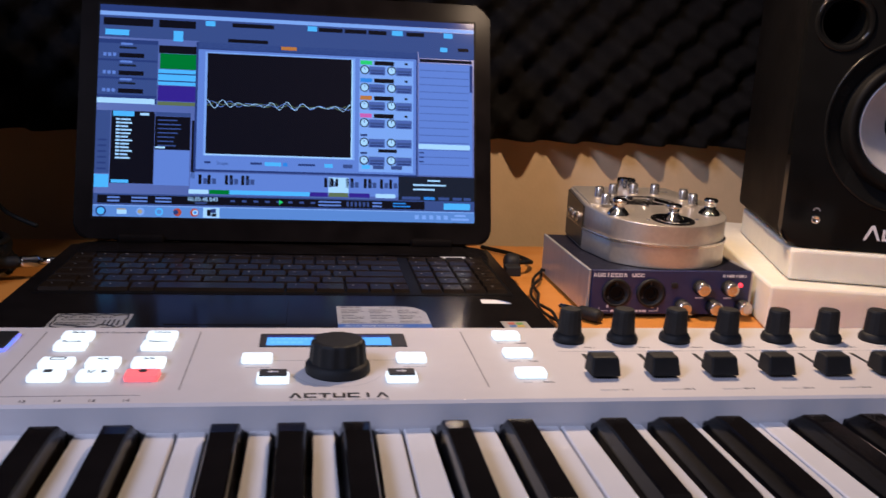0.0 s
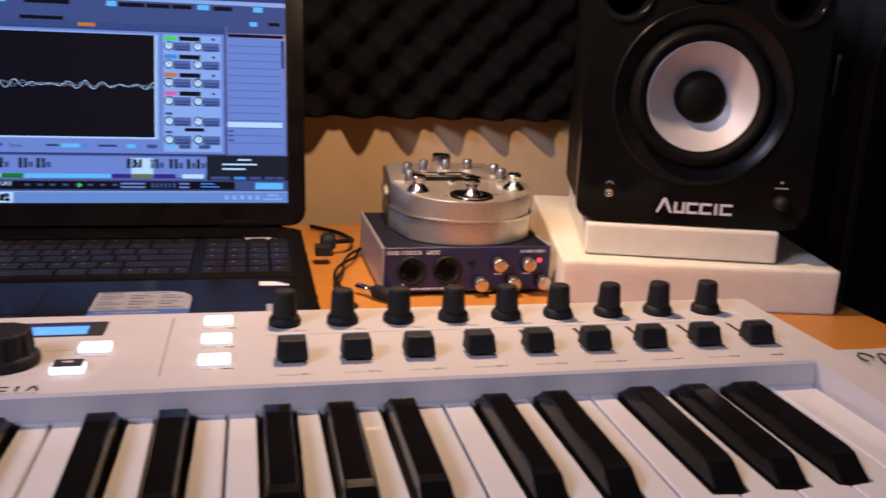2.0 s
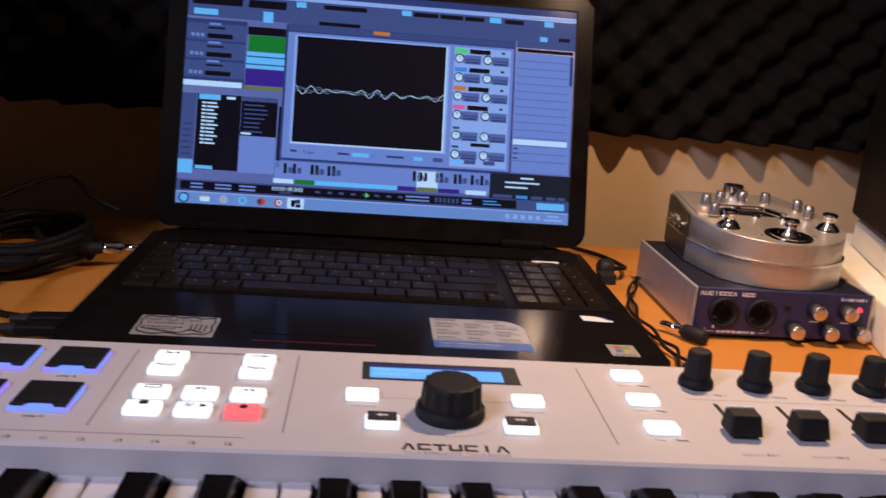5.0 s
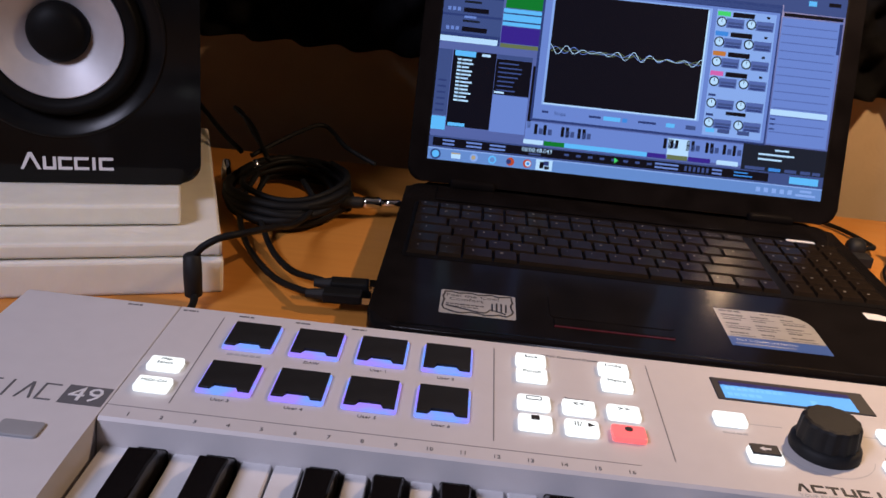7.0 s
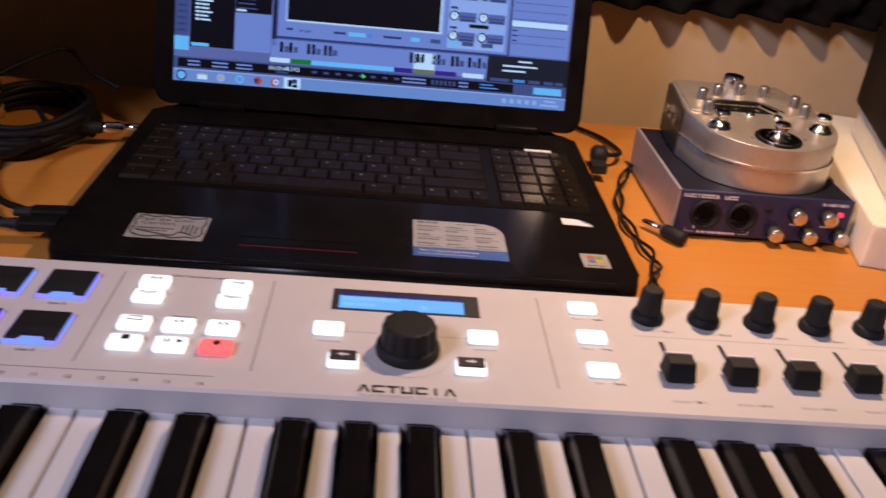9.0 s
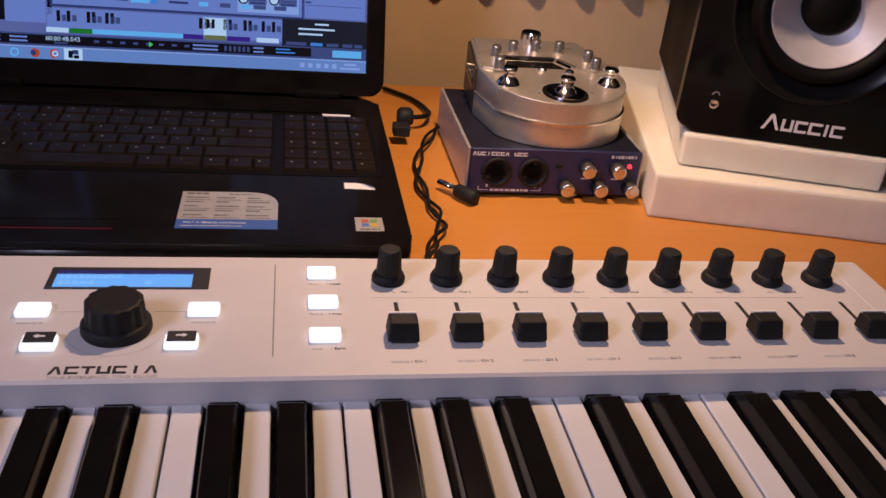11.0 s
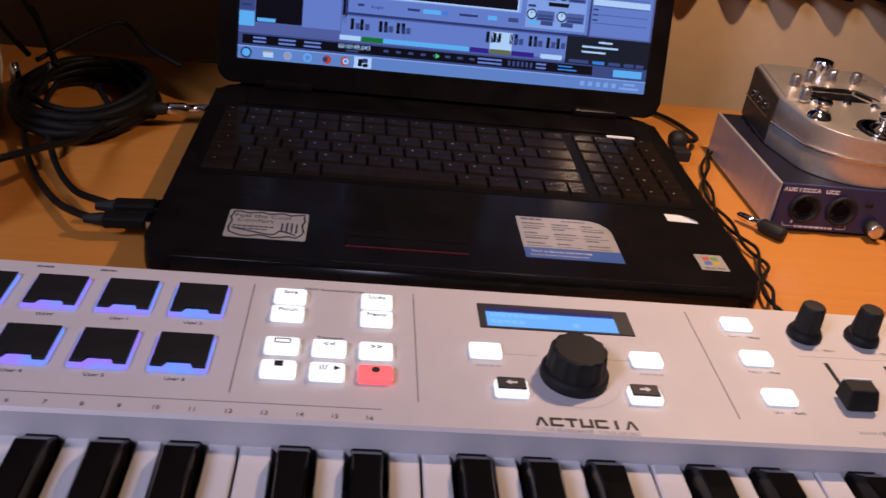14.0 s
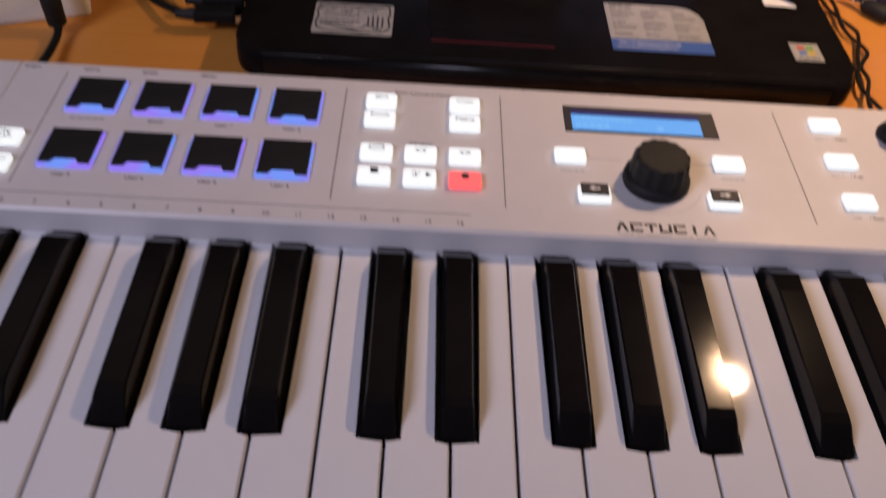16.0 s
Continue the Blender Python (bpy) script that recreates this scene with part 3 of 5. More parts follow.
def mark(bm, x, y, w, h, t, kind, z=0.0):
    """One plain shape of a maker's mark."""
    if kind == "wedge":
        prism(bm, [(x, y), (x + t, y), (x + w / 2, y + h * 0.75), (x + w - t, y), (x + w, y), (x + w / 2 + t * 0.6, y + h), (x + w / 2 - t * 0.6, y + h)], z, z + 0.00015)
    elif kind == "post":
        box(bm, x + w / 2 - t / 2, x + w / 2 + t / 2, y, y + h, z, z + 0.00015)
    elif kind == "tee":
        box(bm, x, x + w, y + h - t, y + h, z, z + 0.00015)
        box(bm, x + w / 2 - t / 2, x + w / 2 + t / 2, y, y + h - t, z, z + 0.00015)
    elif kind == "cup":
        box(bm, x, x + t, y, y + h, z, z + 0.00015)
        box(bm, x + w - t, x + w, y, y + h, z, z + 0.00015)
        box(bm, x + t, x + w - t, y, y + t, z, z + 0.00015)
    else:
        box(bm, x, x + w, y, y + t, z, z + 0.00015)
        box(bm, x, x + w, y + h - t, y + h, z, z + 0.00015)
        box(bm, x, x + t, y + t, y + h - t, z, z + 0.00015)
    return bm


for n, kind in enumerate(("wedge", "box", "tee", "cup", "box", "post", "wedge")):
    part("maker_mark", mark(bmesh.new(), 0.2805 + 0.00625 * n, 0.0066, 0.0054, 0.0052, 0.0013, kind), M_INK, kb, at=pose(0, 0, PZ))
words("caption", "YOUR EXPERIENCE / YOUR SOUND", 0.0027, pose(0.3022, 0.0042, PZ + 0.0001), M_LGREY, kb)
b = part("model_plate", boxed(-0.0215, -0.0030, 0.0085, 0.0225, PZ, PZ + 0.0001), M_GREY, kb)
words("model_number", "49", 0.0145, pose(-0.0122, 0.0155, PZ + 0.00025), M_PRINT, b)
for n, kind in enumerate(("cup", "box", "tee", "post", "wedge", "box")):
    part("maker_mark", mark(bmesh.new(), -0.0735 + 0.0084 * n, 0.0092, 0.0070, 0.0125, 0.0010, kind), M_GREY, kb, at=pose(0, 0, PZ))
for n in range(5):
    part("caption", bars(bmesh.new(), -0.028 + 0.0285 * n, -0.0205 + 0.0285 * n, 0.1005, 0.0013, PZ, 200 + n), M_GREY, kb)


# ---- laptop ----
lap = thing("laptop", (0.2715, 0, 0), label="open black glossy laptop with a lit screen and worn palm rest", category="laptop")
bm = prism(bmesh.new(), rrect(-0.1875, 0.1825, 0.1690, 0.452, 0.018, 6), 0.004, 0.0245, 0.0055, 3)
body = part("base", bm, M_PALM, lap, "", True)
for m in body.data.polygons:
    m.use_smooth = abs(m.normal.z) < 0.98
for fx in (-0.16, 0.16):
    for fy in (0.21, 0.43):
        part("foot", lathe(bmesh.new(), [(0.007, 0), (0.007, 0.0045)], 14), M_RUB, lap, at=pose(fx, fy, 0))
lip = [(0.1676, 0.0100), (0.1668, 0.0140), (0.1672, 0.0185), (0.1690, 0.0222), (0.1725, 0.0247), (0.1740, 0.0247), (0.1740, 0.0100)]
part("front_lip", side_prism(bmesh.new(), lip, -0.1690, 0.1640), M_TRIM, lap, "glossy black rounded front edge", True)
part("key_well", prism(bmesh.new(), rrect(-0.176, 0.172, 0.2765, 0.3955, 0.004, 3), 0.0245, 0.0249), M_LAPM, lap)
part("touchpad", prism(bmesh.new(), rrect(-0.075, 0.003, 0.204, 0.262, 0.003, 3), 0.0245, 0.0249, 0.0002, 1), M_PALM, lap)
part("touchpad_button", boxed(-0.073, 0.001, 0.193, 0.202, 0.0245, 0.0252, 0.0004, 1), M_PALM, lap)
part("glow_line", boxed(-0.073, 0.001, 0.1910, 0.1923, 0.0245, 0.0250), M_DIMRED, lap, "thin dim red line")
part("hinge_strip", boxed(-0.160, 0.160, 0.404, 0.440, 0.0245, 0.0262, 0.0008, 2), M_BEZEL, lap)
part("hinge", boxed(-0.150, -0.110, 0.436, 0.452, 0.0250, 0.0330, 0.003, 3), M_PALM, lap)
part("hinge", boxed(0.110, 0.150, 0.436, 0.452, 0.0250, 0.0330, 0.003, 3), M_PALM, lap)
# White strip painted in for the bright reflection beside the hinge.
part("power_light_bar", boxed(0.133, 0.156, 0.3985, 0.4025, 0.0245, 0.0251), M_PRINT, lap, "pale strip painted as a glint beside the hinge")

# key rows: widths in key units, front row last
keycaps = {}


def keycap(w, x, y, d=0.0166):
    k = (round(w, 4), d)
    at = pose(x, y - 0.0160, 0.0249)
    if k in keycaps:
        o = again("keycap", keycaps[k], lap, at)
    else:
        o = keycaps[k] = part("keycap", taper(bmesh.new(), 0, 0, 0, 0.0024, w - 0.0009, d + 0.0006, w - 0.0026, d - 0.0018, 0.0004), M_KEYCAP, lap, at=at)
    return o


layout = [(0.4015, 0.0120, [1.0] * 15), (0.3842, 0.0166, [1.0] * 13 + [2.0]), (0.3650, 0.0166, [1.5] + [1.0] * 12 + [1.5]), (0.3458, 0.0166, [1.75] + [1.0] * 11 + [2.25]),
          (0.3266, 0.0166, [1.25] + [1.0] * 11 + [2.75]), (0.3074, 0.0166, [1.25, 1.0, 1.25, 1.0, 5.25, 1.25, 1.25, 1.0, 1.0, 0.75])]
rk = random.Random(5)
legend = None


def engrave(cap, lx, ly):
    global legend
    at = pose(lx, ly, 0.0025)
    if legend is None:
        legend = part("legend", boxed(-0.0008, 0.0006, -0.0008, 0.0008, 0, 0.00007), M_LEG, cap, at=at)
    else:
        again("legend", legend, cap, at @ Matrix.Diagonal((rk.uniform(0.4, 1.5), rk.uniform(0.4, 1.2), 1, 1)))


for y, d, widths in layout:
    x = -0.1735
    unit = 0.267 / sum(widths)
    for w in widths:
        cap = keycap(w * unit, x + w * unit / 2, y, d)
        if w < 2:
            engrave(cap, -w * unit * 0.15, 0.003 * d / 0.0166)
        x += w * unit
for r in range(6):
    y = (0.4015, 0.3842, 0.3650, 0.3458, 0.3266, 0.3074)[r]
    for c in range(4):
        cap = keycap(0.0168, 0.1095 + 0.0170 * c, y, 0.0120 if r == 0 else 0.0166)
        engrave(cap, -0.002, 0.003)

# stickers on the palm rest
SZ = 0.0246
st = part("sticker", prism(bmesh.new(), rrect(-0.0240, 0.0240, -0.0170, 0.0170, 0.0015, 2), 0, 0.0002), M_STK, lap, "silver sticker with black hand-drawn print", at=pose(-0.1205, 0.2100, SZ))
words("print", "Feel the Cool", 0.0062, pose(-0.0035, 0.0098, 0.00022), M_INK, st)
words("print", "Comfort", 0.0062, pose(-0.0075, 0.0042, 0.00022), M_INK, st)
bm = bmesh.new()
edge = [(-0.0215 + 0.0043 * i, 0.0140 + 0.0011 * math.sin(i * 2.1)) for i in range(11)] + [(0.0215 + 0.0008 * math.sin(i * 2.0), 0.0110 - 0.0043 * i) for i in range(6)]
edge += [(0.0180 - 0.0045 * i, -0.0142 + 0.0013 * math.sin(i * 1.7)) for i in range(9)] + [(-0.0218 + 0.0007 * math.cos(i * 2.3), -0.0110 + 0.0045 * i) for i in range(6)]
tube(bm, [Vector((x, y, 0.0003)) for x, y in edge + edge[:1]], 0.00060, 4)
for n in range(4):
    box(bm, 0.0085 + 0.0029 * n, 0.0096 + 0.0029 * n, -0.0080, 0.0045 - 0.0012 * abs(n - 1.5), 0.0002, 0.0004)
tube(bm, smooth_path([(-0.020, -0.006, 0.0003), (-0.008, -0.0095, 0.0003), (0.004, -0.0120, 0.0003), (0.0085, -0.0070, 0.0003), (0.0175, -0.0110, 0.0003)], 4), 0.0006, 4)
bars(bm, -0.0200, 0.0040, -0.0030, 0.0013, 0.0002, 31, 0.3, (0.002, 0.004))
bars(bm, -0.0200, 0.0010, -0.0062, 0.0010, 0.0002, 32, 0.3, (0.002, 0.004))
part("print", bm, M_INK, st)
cut = [(0.0, 0.0125), (0.0620, 0.0130), (0.0620, 0.0380), (0.0600, 0.0445), (0.0555, 0.0500), (0.0500, 0.0525), (0.0430, 0.0532), (0.0, 0.0528)]
st = part("sticker", prism(bmesh.new(), cut, 0, 0.0002), M_STK, lap, "pale grey data sticker with a blue foot", at=pose(0.0365, 0.1935, SZ))
part("blue_band", prism(bmesh.new(), [(0.0, 0.0), (0.0620, 0.0), (0.0620, 0.0128), (0.0, 0.0123)], 0, 0.0002), M_STKB, st)
bm = bmesh.new()
bars(bm, 0.0300, 0.0460, 0.0495, 0.0012, 0.0002, 61, 0.3, (0.002, 0.004))
bars(bm, 0.0030, 0.0170, 0.0500, 0.0024, 0.0002, 62, 0.3, (0.003, 0.005))
for n in range(5):
    for c in range(3):
        bars(bm, 0.0030 + 0.0195 * c, 0.0175 + 0.0195 * c - 0.003 * ((n + c) % 3), 0.0440 - 0.0064 * n, 0.0014, 0.0002, n * 7 + c, 0.2, (0.002, 0.005))
        if n % 2 == 0:
            box(bm, 0.0025 + 0.0195 * c, 0.0185 + 0.0195 * c, 0.0403 - 0.0064 * n, 0.0408 - 0.0064 * n, 0.0002, 0.0003)
part("print", bm, M_GREY, st)
words("print", "No.1 in Quality and Services", 0.0033, pose(0.0235, 0.0082, 0.00022), M_PRINT, st)
part("print", bars(bmesh.new(), 0.003, 0.040, 0.0036, 0.0009, 0.0002, 9), M_LGREY, st)
st = part("sticker", prism(bmesh.new(), [(0.1435, 0.2560), (0.1650, 0.2550), (0.1640, 0.2590), (0.1600, 0.2630), (0.1540, 0.2655), (0.1435, 0.2660)], SZ, SZ + 0.0002), M_PRINT, lap, "small white sticker")
part("blue_corner", prism(bmesh.new(), [(0.1560, 0.2640), (0.1645, 0.2560), (0.1635, 0.2590), (0.1600, 0.2625)], SZ + 0.0002, SZ + 0.0003), M_STKB, st)
st = part("sticker", boxed(0.1475, 0.1655, 0.1930, 0.2120, SZ, SZ + 0.0002), M_STK, lap, "small square sticker with four colours")
for n, m in enumerate((M_SRED, M_SGRN, M_SBLU, M_SYEL)):
    qx, qy = 0.1515 + 0.0055 * (n % 2), 0.2045 - 0.0055 * (n // 2)
    part("quarter", prism(bmesh.new(), [(qx, qy), (qx + 0.005, qy + 0.0006), (qx + 0.0048, qy + 0.005), (qx + 0.0002, qy + 0.0044)], SZ + 0.0002, SZ + 0.0003), m, st)
part("print", bars(bmesh.new(), 0.1500, 0.1630, 0.1955, 0.0016, SZ + 0.0002, 12, 0.3, (0.002, 0.004)), M_GREY, st)

# lid and screen, in the plane of the lid: x across, y up the lid, z towards the viewer
lid = part("lid", prism(bmesh.new(), rrect(-0.188, 0.188, -0.0200, 0.2125, 0.013, 6), -0.012, 0.0, 0.003, 3), M_BEZEL, lap, "glossy black lid with a screen bezel",
           at=pose(-0.0006, 0.4477, 0.0471, 90 - 18.2, 0, 0))
SW, SH = 0.3436, 0.1936
part("screen_recess", boxed(-SW / 2 - 0.002, SW / 2 + 0.002, -0.002, SH + 0.002, 0.0, 0.0003), M_LAPM, lid)
scr = part("screen", boxed(-SW / 2, SW / 2, 0, SH, 0.0004, 0.0006), glow("screen_base", (0.066, 0.095, 0.30), 1.0, (0.01, 0.01, 0.012)), lid, "lit screen with a music program")
shades = {"grey": (0.074, 0.111, 0.336), "dark": (0.007, 0.010, 0.021), "black": (0.002, 0.002, 0.006), "pale": (0.217, 0.333, 0.704), "cyan": (0.109, 0.404, 0.815), "white": (0.420, 0.596, 0.858),
          "green": (0.007, 0.154, 0.022), "purple": (0.032, 0.013, 0.215), "olive": (0.116, 0.140, 0.068), "navy": (0.022, 0.037, 0.146), "slate": (0.041, 0.063, 0.197), "lav": (0.126, 0.194, 0.532),
          "orange": (0.452, 0.154, 0.034), "pink": (0.561, 0.100, 0.361), "task": (0.115, 0.215, 0.520), "lime": (0.064, 0.543, 0.129), "tan": (0.380, 0.298, 0.206), "red": (0.407, 0.055, 0.025), "blue": (0.044, 0.202, 0.618)}
lit = {k: glow("screen_" + k, v, 1.0, (0.005, 0.005, 0.006), 0.4, 0.07) for k, v in shades.items()}


def flat(shade, corners, z):
    """A flat shape of the picture on the screen: corners as u across and v down, both 0 to 1."""
    bm = bmesh.new()
    bm.faces.new([bm.verts.new(((u - 0.5) * SW, (1 - v) * SH, 0.0006 + 0.00006 * z)) for u, v in corners])
    return part("screen_block", bm, lit[shade], scr)


def on(shade, u0, v0, u1, v1, z=1):
    flat(shade, ((u0, v1), (u1, v1), (u1, v0), (u0, v0)), z)


on("navy", 0, 0, 1, 0.030)
on("pale", 0, 0.032, 1, 0.050)
on("slate", 0, 0.052, 1, 0.155)
for u0, u1 in ((0.01, 0.135), (0.15, 0.245)):
    on("black", u0, 0.062, u1, 0.098, 2)
on("cyan", 0.015, 0.118, 0.075, 0.145, 2)
on("cyan", 0.188, 0.112, 0.213, 0.162, 2)
for u0, u1 in ((0.54, 0.565), (0.77, 0.80), (0.915, 0.94), (0.27, 0.295)):
    on("cyan", u0, 0.055, u1, 0.080, 2)
for u0, u1 in ((0.57, 0.635), (0.64, 0.70), (0.705, 0.755), (0.81, 0.86), (0.34, 0.45)):
    on("black", u0, 0.060, u1, 0.080, 2)
on("navy", 0, 0.165, 0.150, 0.470)
for n in range(3):
    v = 0.185 + 0.085 * n
    on("slate", 0.0, v, 0.15, v + 0.075, 2)
    on("black", 0.052, v + 0.045, 0.115, v + 0.066, 3)
    on("dark", 0.052, v + 0.014, 0.095, v + 0.024, 3)
    for k in range(3):
        on("lav", 0.012 + 0.012 * k, v + 0.046, 0.020 + 0.012 * k, v + 0.062, 3)
    on("lav", 0.055, v - 0.004, 0.085, v + 0.006, 3)
on("white", 0.0, 0.445, 0.145, 0.470, 3)
on("black", 0.152, 0.185, 0.250, 0.222, 2)
on("green", 0.156, 0.224, 0.250, 0.297, 2)
on("cyan", 0.152, 0.300, 0.250, 0.375, 2)
on("navy", 0.152, 0.318, 0.250, 0.324, 3)
on("navy", 0.152, 0.353, 0.250, 0.359, 3)
on("purple", 0.152, 0.378, 0.250, 0.452, 2)
on("olive", 0.152, 0.455, 0.250, 0.472, 2)
on("black", 0.038, 0.505, 0.147, 0.845, 2)
on("cyan", 0.042, 0.506, 0.095, 0.530, 3)
on("white", 0.110, 0.512, 0.132, 0.524, 3)
for n in range(12):
    on("white", 0.050, 0.540 + 0.0165 * n, 0.060, 0.549 + 0.0165 * n, 3)
    on("white", 0.062, 0.541 + 0.0165 * n, 0.086 + 0.006 * math.sin(n * 2.3), 0.549 + 0.0165 * n, 3)
on("black", 0.148, 0.525, 0.238, 0.682, 2)
for n in range(7):
    on("slate", 0.155, 0.540 + 0.020 * n, 0.205 + 0.01 * math.sin(n), 0.546 + 0.020 * n, 3)
on("white", 0.150, 0.668, 0.175, 0.677, 3)
on("slate", 0.148, 0.505, 0.238, 0.524, 2)
on("slate", 0.0, 0.505, 0.036, 0.800, 2)
on("cyan", 0.0, 0.805, 0.036, 0.865, 2)
for n in range(6):
    on("navy", 0.006, 0.640 + 0.027 * n, 0.028, 0.648 + 0.027 * n, 3)
on("cyan", 0.042, 0.828, 0.085, 0.843, 3)
on("lav", 0.148, 0.684, 0.238, 0.850, 2)
on("black", 0.242, 0.540, 0.252, 0.815, 2)
# plug-in window with its scope
on("navy", 0.248, 0.160, 0.842, 0.780, 3)
on("lav", 0.254, 0.195, 0.838, 0.770, 4)
on("slate", 0.254, 0.135, 0.842, 0.190, 3)
on("black", 0.330, 0.138, 0.435, 0.155, 4)
on("orange", 0.470, 0.163, 0.512, 0.180, 4)
on("pale", 0.272, 0.205, 0.670, 0.705, 5)
on("black", 0.278, 0.212, 0.662, 0.695, 6)
on("white", 0.660, 0.214, 0.664, 0.698, 7)
on("white", 0.275, 0.696, 0.664, 0.701, 7)
on("pale", 0.682, 0.205, 0.830, 0.760, 5)
for n, tag in enumerate(("lime", "blue", "orange", "pink", None, None)):
    v = 0.212 + 0.0875 * n + (0.008 if n > 3 else 0)
    if tag:
        on(tag, 0.684, v, 0.716, v + 0.020, 6)
        on("black", 0.722, v, 0.776, v + 0.021, 6)
        on("black", 0.806, v + 0.004, 0.814, v + 0.014, 6)
    else:
        on("navy", 0.686, v + 0.006, 0.704, v + 0.016, 6)
    for c in range(2):
        u = 0.688 + 0.074 * c
        on("grey", u + 0.020, v + 0.028, u + 0.064, v + 0.070, 6)
        on("slate", u + 0.024, v + 0.044, u + 0.062, v + 0.054, 7)
        on("navy", u + 0.024, v + 0.058, u + 0.060, v + 0.066, 7)
        for r, shade, z in ((0.0044, "dark", 6.4), (0.0033, "white", 7.2)):
            flat(shade, [(u + 0.008 + r / SW * math.cos(a * math.pi / 6), v + 0.046 - r / SH * math.sin(a * math.pi / 6)) for a in range(12)], z)
        on("dark", u + 0.0072, v + 0.032, u + 0.0088, v + 0.046, 8)
on("black", 0.735, 0.648, 0.785, 0.664, 7)
for u0, u1, s in ((0.276, 0.292, "navy"), (0.395, 0.425, "navy"), (0.432, 0.475, "cyan"), (0.480, 0.492, "blue"), (0.52, 0.565, "navy"), (0.59, 0.612, "cyan"), (0.64, 0.665, "slate"), (0.69, 0.712, "cyan"), (0.72, 0.75, "slate"), (0.77, 0.80, "slate")):
    on(s, u0, 0.731 if s == "navy" else 0.728, u1, 0.741 if s == "navy" else 0.746, 6)
words("title", "Scope", 0.0042, pose((0.322 - 0.5) * SW, (1 - 0.739) * SH, 0.0011), lit["navy"], scr)
# right-hand list
on("slate", 0.845, 0.090, 1.0, 0.185, 2)
on("cyan", 0.905, 0.128, 0.925, 0.150, 3)
on("black", 0.955, 0.128, 0.985, 0.145, 3)
on("black", 0.848, 0.190, 0.995, 0.205, 3)
on("lav", 0.845, 0.210, 0.995, 0.770, 2)
for n in range(14):
    on("grey", 0.848, 0.245 + 0.036 * n, 0.985, 0.249 + 0.036 * n, 3)
on("white", 0.845, 0.615, 0.988, 0.640, 4)
on("navy", 0.988, 0.215, 0.996, 0.350, 4)
for n in range(3):
    on("navy", 0.847, 0.655 + 0.022 * n, 0.860, 0.662 + 0.022 * n, 4)
# mixer strip, info field, transport and task bar
on("lav", 0.24, 0.785, 0.79, 0.880, 2)
for u in (0.262, 0.285, 0.330, 0.342, 0.372, 0.384, 0.590, 0.602, 0.648, 0.660, 0.696, 0.708, 0.740, 0.765):
    on("black", u, 0.795, u + 0.008, 0.840, 3)
    on("slate", u + 0.012, 0.812, u + 0.022, 0.838, 3)
on("white", 0.601, 0.792, 0.655, 0.870, 3)
for u in (0.608, 0.620):
    on("black", u, 0.798, u + 0.007, 0.835, 4)
for s, u0, u1 in (("white", 0.238, 0.288), ("green", 0.290, 0.342), ("cyan", 0.342, 0.552), ("purple", 0.552, 0.600), ("olive", 0.602, 0.654), ("purple", 0.656, 0.712), ("white", 0.728, 0.782)):
    on(s, u0, 0.866, u1, 0.886, 4)
on("dark", 0.790, 0.776, 1.0, 0.895, 3)
for n, (u0, u1) in enumerate(((0.87, 0.905), (0.83, 0.92), (0.83, 0.89))):
    on("white", u0, 0.792 + 0.022 * n, u1, 0.800 + 0.022 * n, 4)
for u0, u1, s in ((0.80, 0.85, "slate"), (0.86, 0.89, "blue"), (0.90, 0.93, "slate"), (0.94, 0.965, "slate"), (0.97, 0.99, "slate")):
    on(s, u0, 0.876, u1, 0.890, 4)
on("slate", 0.0, 0.893, 1.0, 0.945, 3)
on("black", 0.010, 0.900, 0.862, 0.938, 4)
for u0, u1 in ((0.035, 0.065), (0.095, 0.135), (0.155, 0.195), (0.575, 0.635), (0.720, 0.745)):
    for v in (0.907, 0.923):
        on("lav", u0, v, u1, v + 0.008, 5)
words("clock", "00:00:48.043", 0.0052, pose((0.275 - 0.5) * SW, (1 - 0.913) * SH, 0.0010), lit["white"], scr)
on("slate", 0.255, 0.926, 0.285, 0.933, 5)
for n in range(8):
    on("slate", 0.345 + 0.030 * n, 0.912, 0.357 + 0.030 * n, 0.922, 5)
on("blue", 0.775, 0.908, 0.810, 0.914, 5)
on("blue", 0.775, 0.922, 0.822, 0.928, 5)
for n in range(6):
    on("slate", 0.650 + 0.011 * n, 0.908, 0.656 + 0.011 * n, 0.930, 5)
on("cyan", 0.915, 0.905, 0.988, 0.936, 5)
on("slate", 0.875, 0.910, 0.905, 0.930, 5)
flat("lime", ((0.472, 0.930), (0.482, 0.918), (0.472, 0.906)), 6)
on("task", 0, 0.946, 1.0, 1.0, 3)
on("pale", 0, 0.946, 1.0, 0.951, 4)
def disc(shade, u, v, r, z):
    """A round icon on the screen, r in metres."""
    flat(shade, [(u + r / SW * math.cos(a * math.pi / 8), v - r / SH * math.sin(a * math.pi / 8)) for a in range(16)], z)


for shade, u, r, z in (("navy", 0.020, 0.0046, 5), ("cyan", 0.020, 0.0032, 6), ("pale", 0.118, 0.0036, 5), ("tan", 0.117, 0.0020, 6), ("cyan", 0.165, 0.0036, 5), ("task", 0.165, 0.0022, 6),
                       ("red", 0.211, 0.0036, 5), ("navy", 0.207, 0.0022, 6), ("red", 0.254, 0.0037, 5), ("white", 0.256, 0.0025, 5.5), ("blue", 0.256, 0.0013, 6)):
    disc(shade, u, 0.975, r, z)
on("tan", 0.060, 0.962, 0.082, 0.988, 5)
on("white", 0.060, 0.968, 0.084, 0.988, 6)
on("white", 0.276, 0.951, 0.318, 0.998, 5)
on("black", 0.286, 0.960, 0.296, 0.990, 6)
on("navy", 0.296, 0.956, 0.309, 0.975, 6)
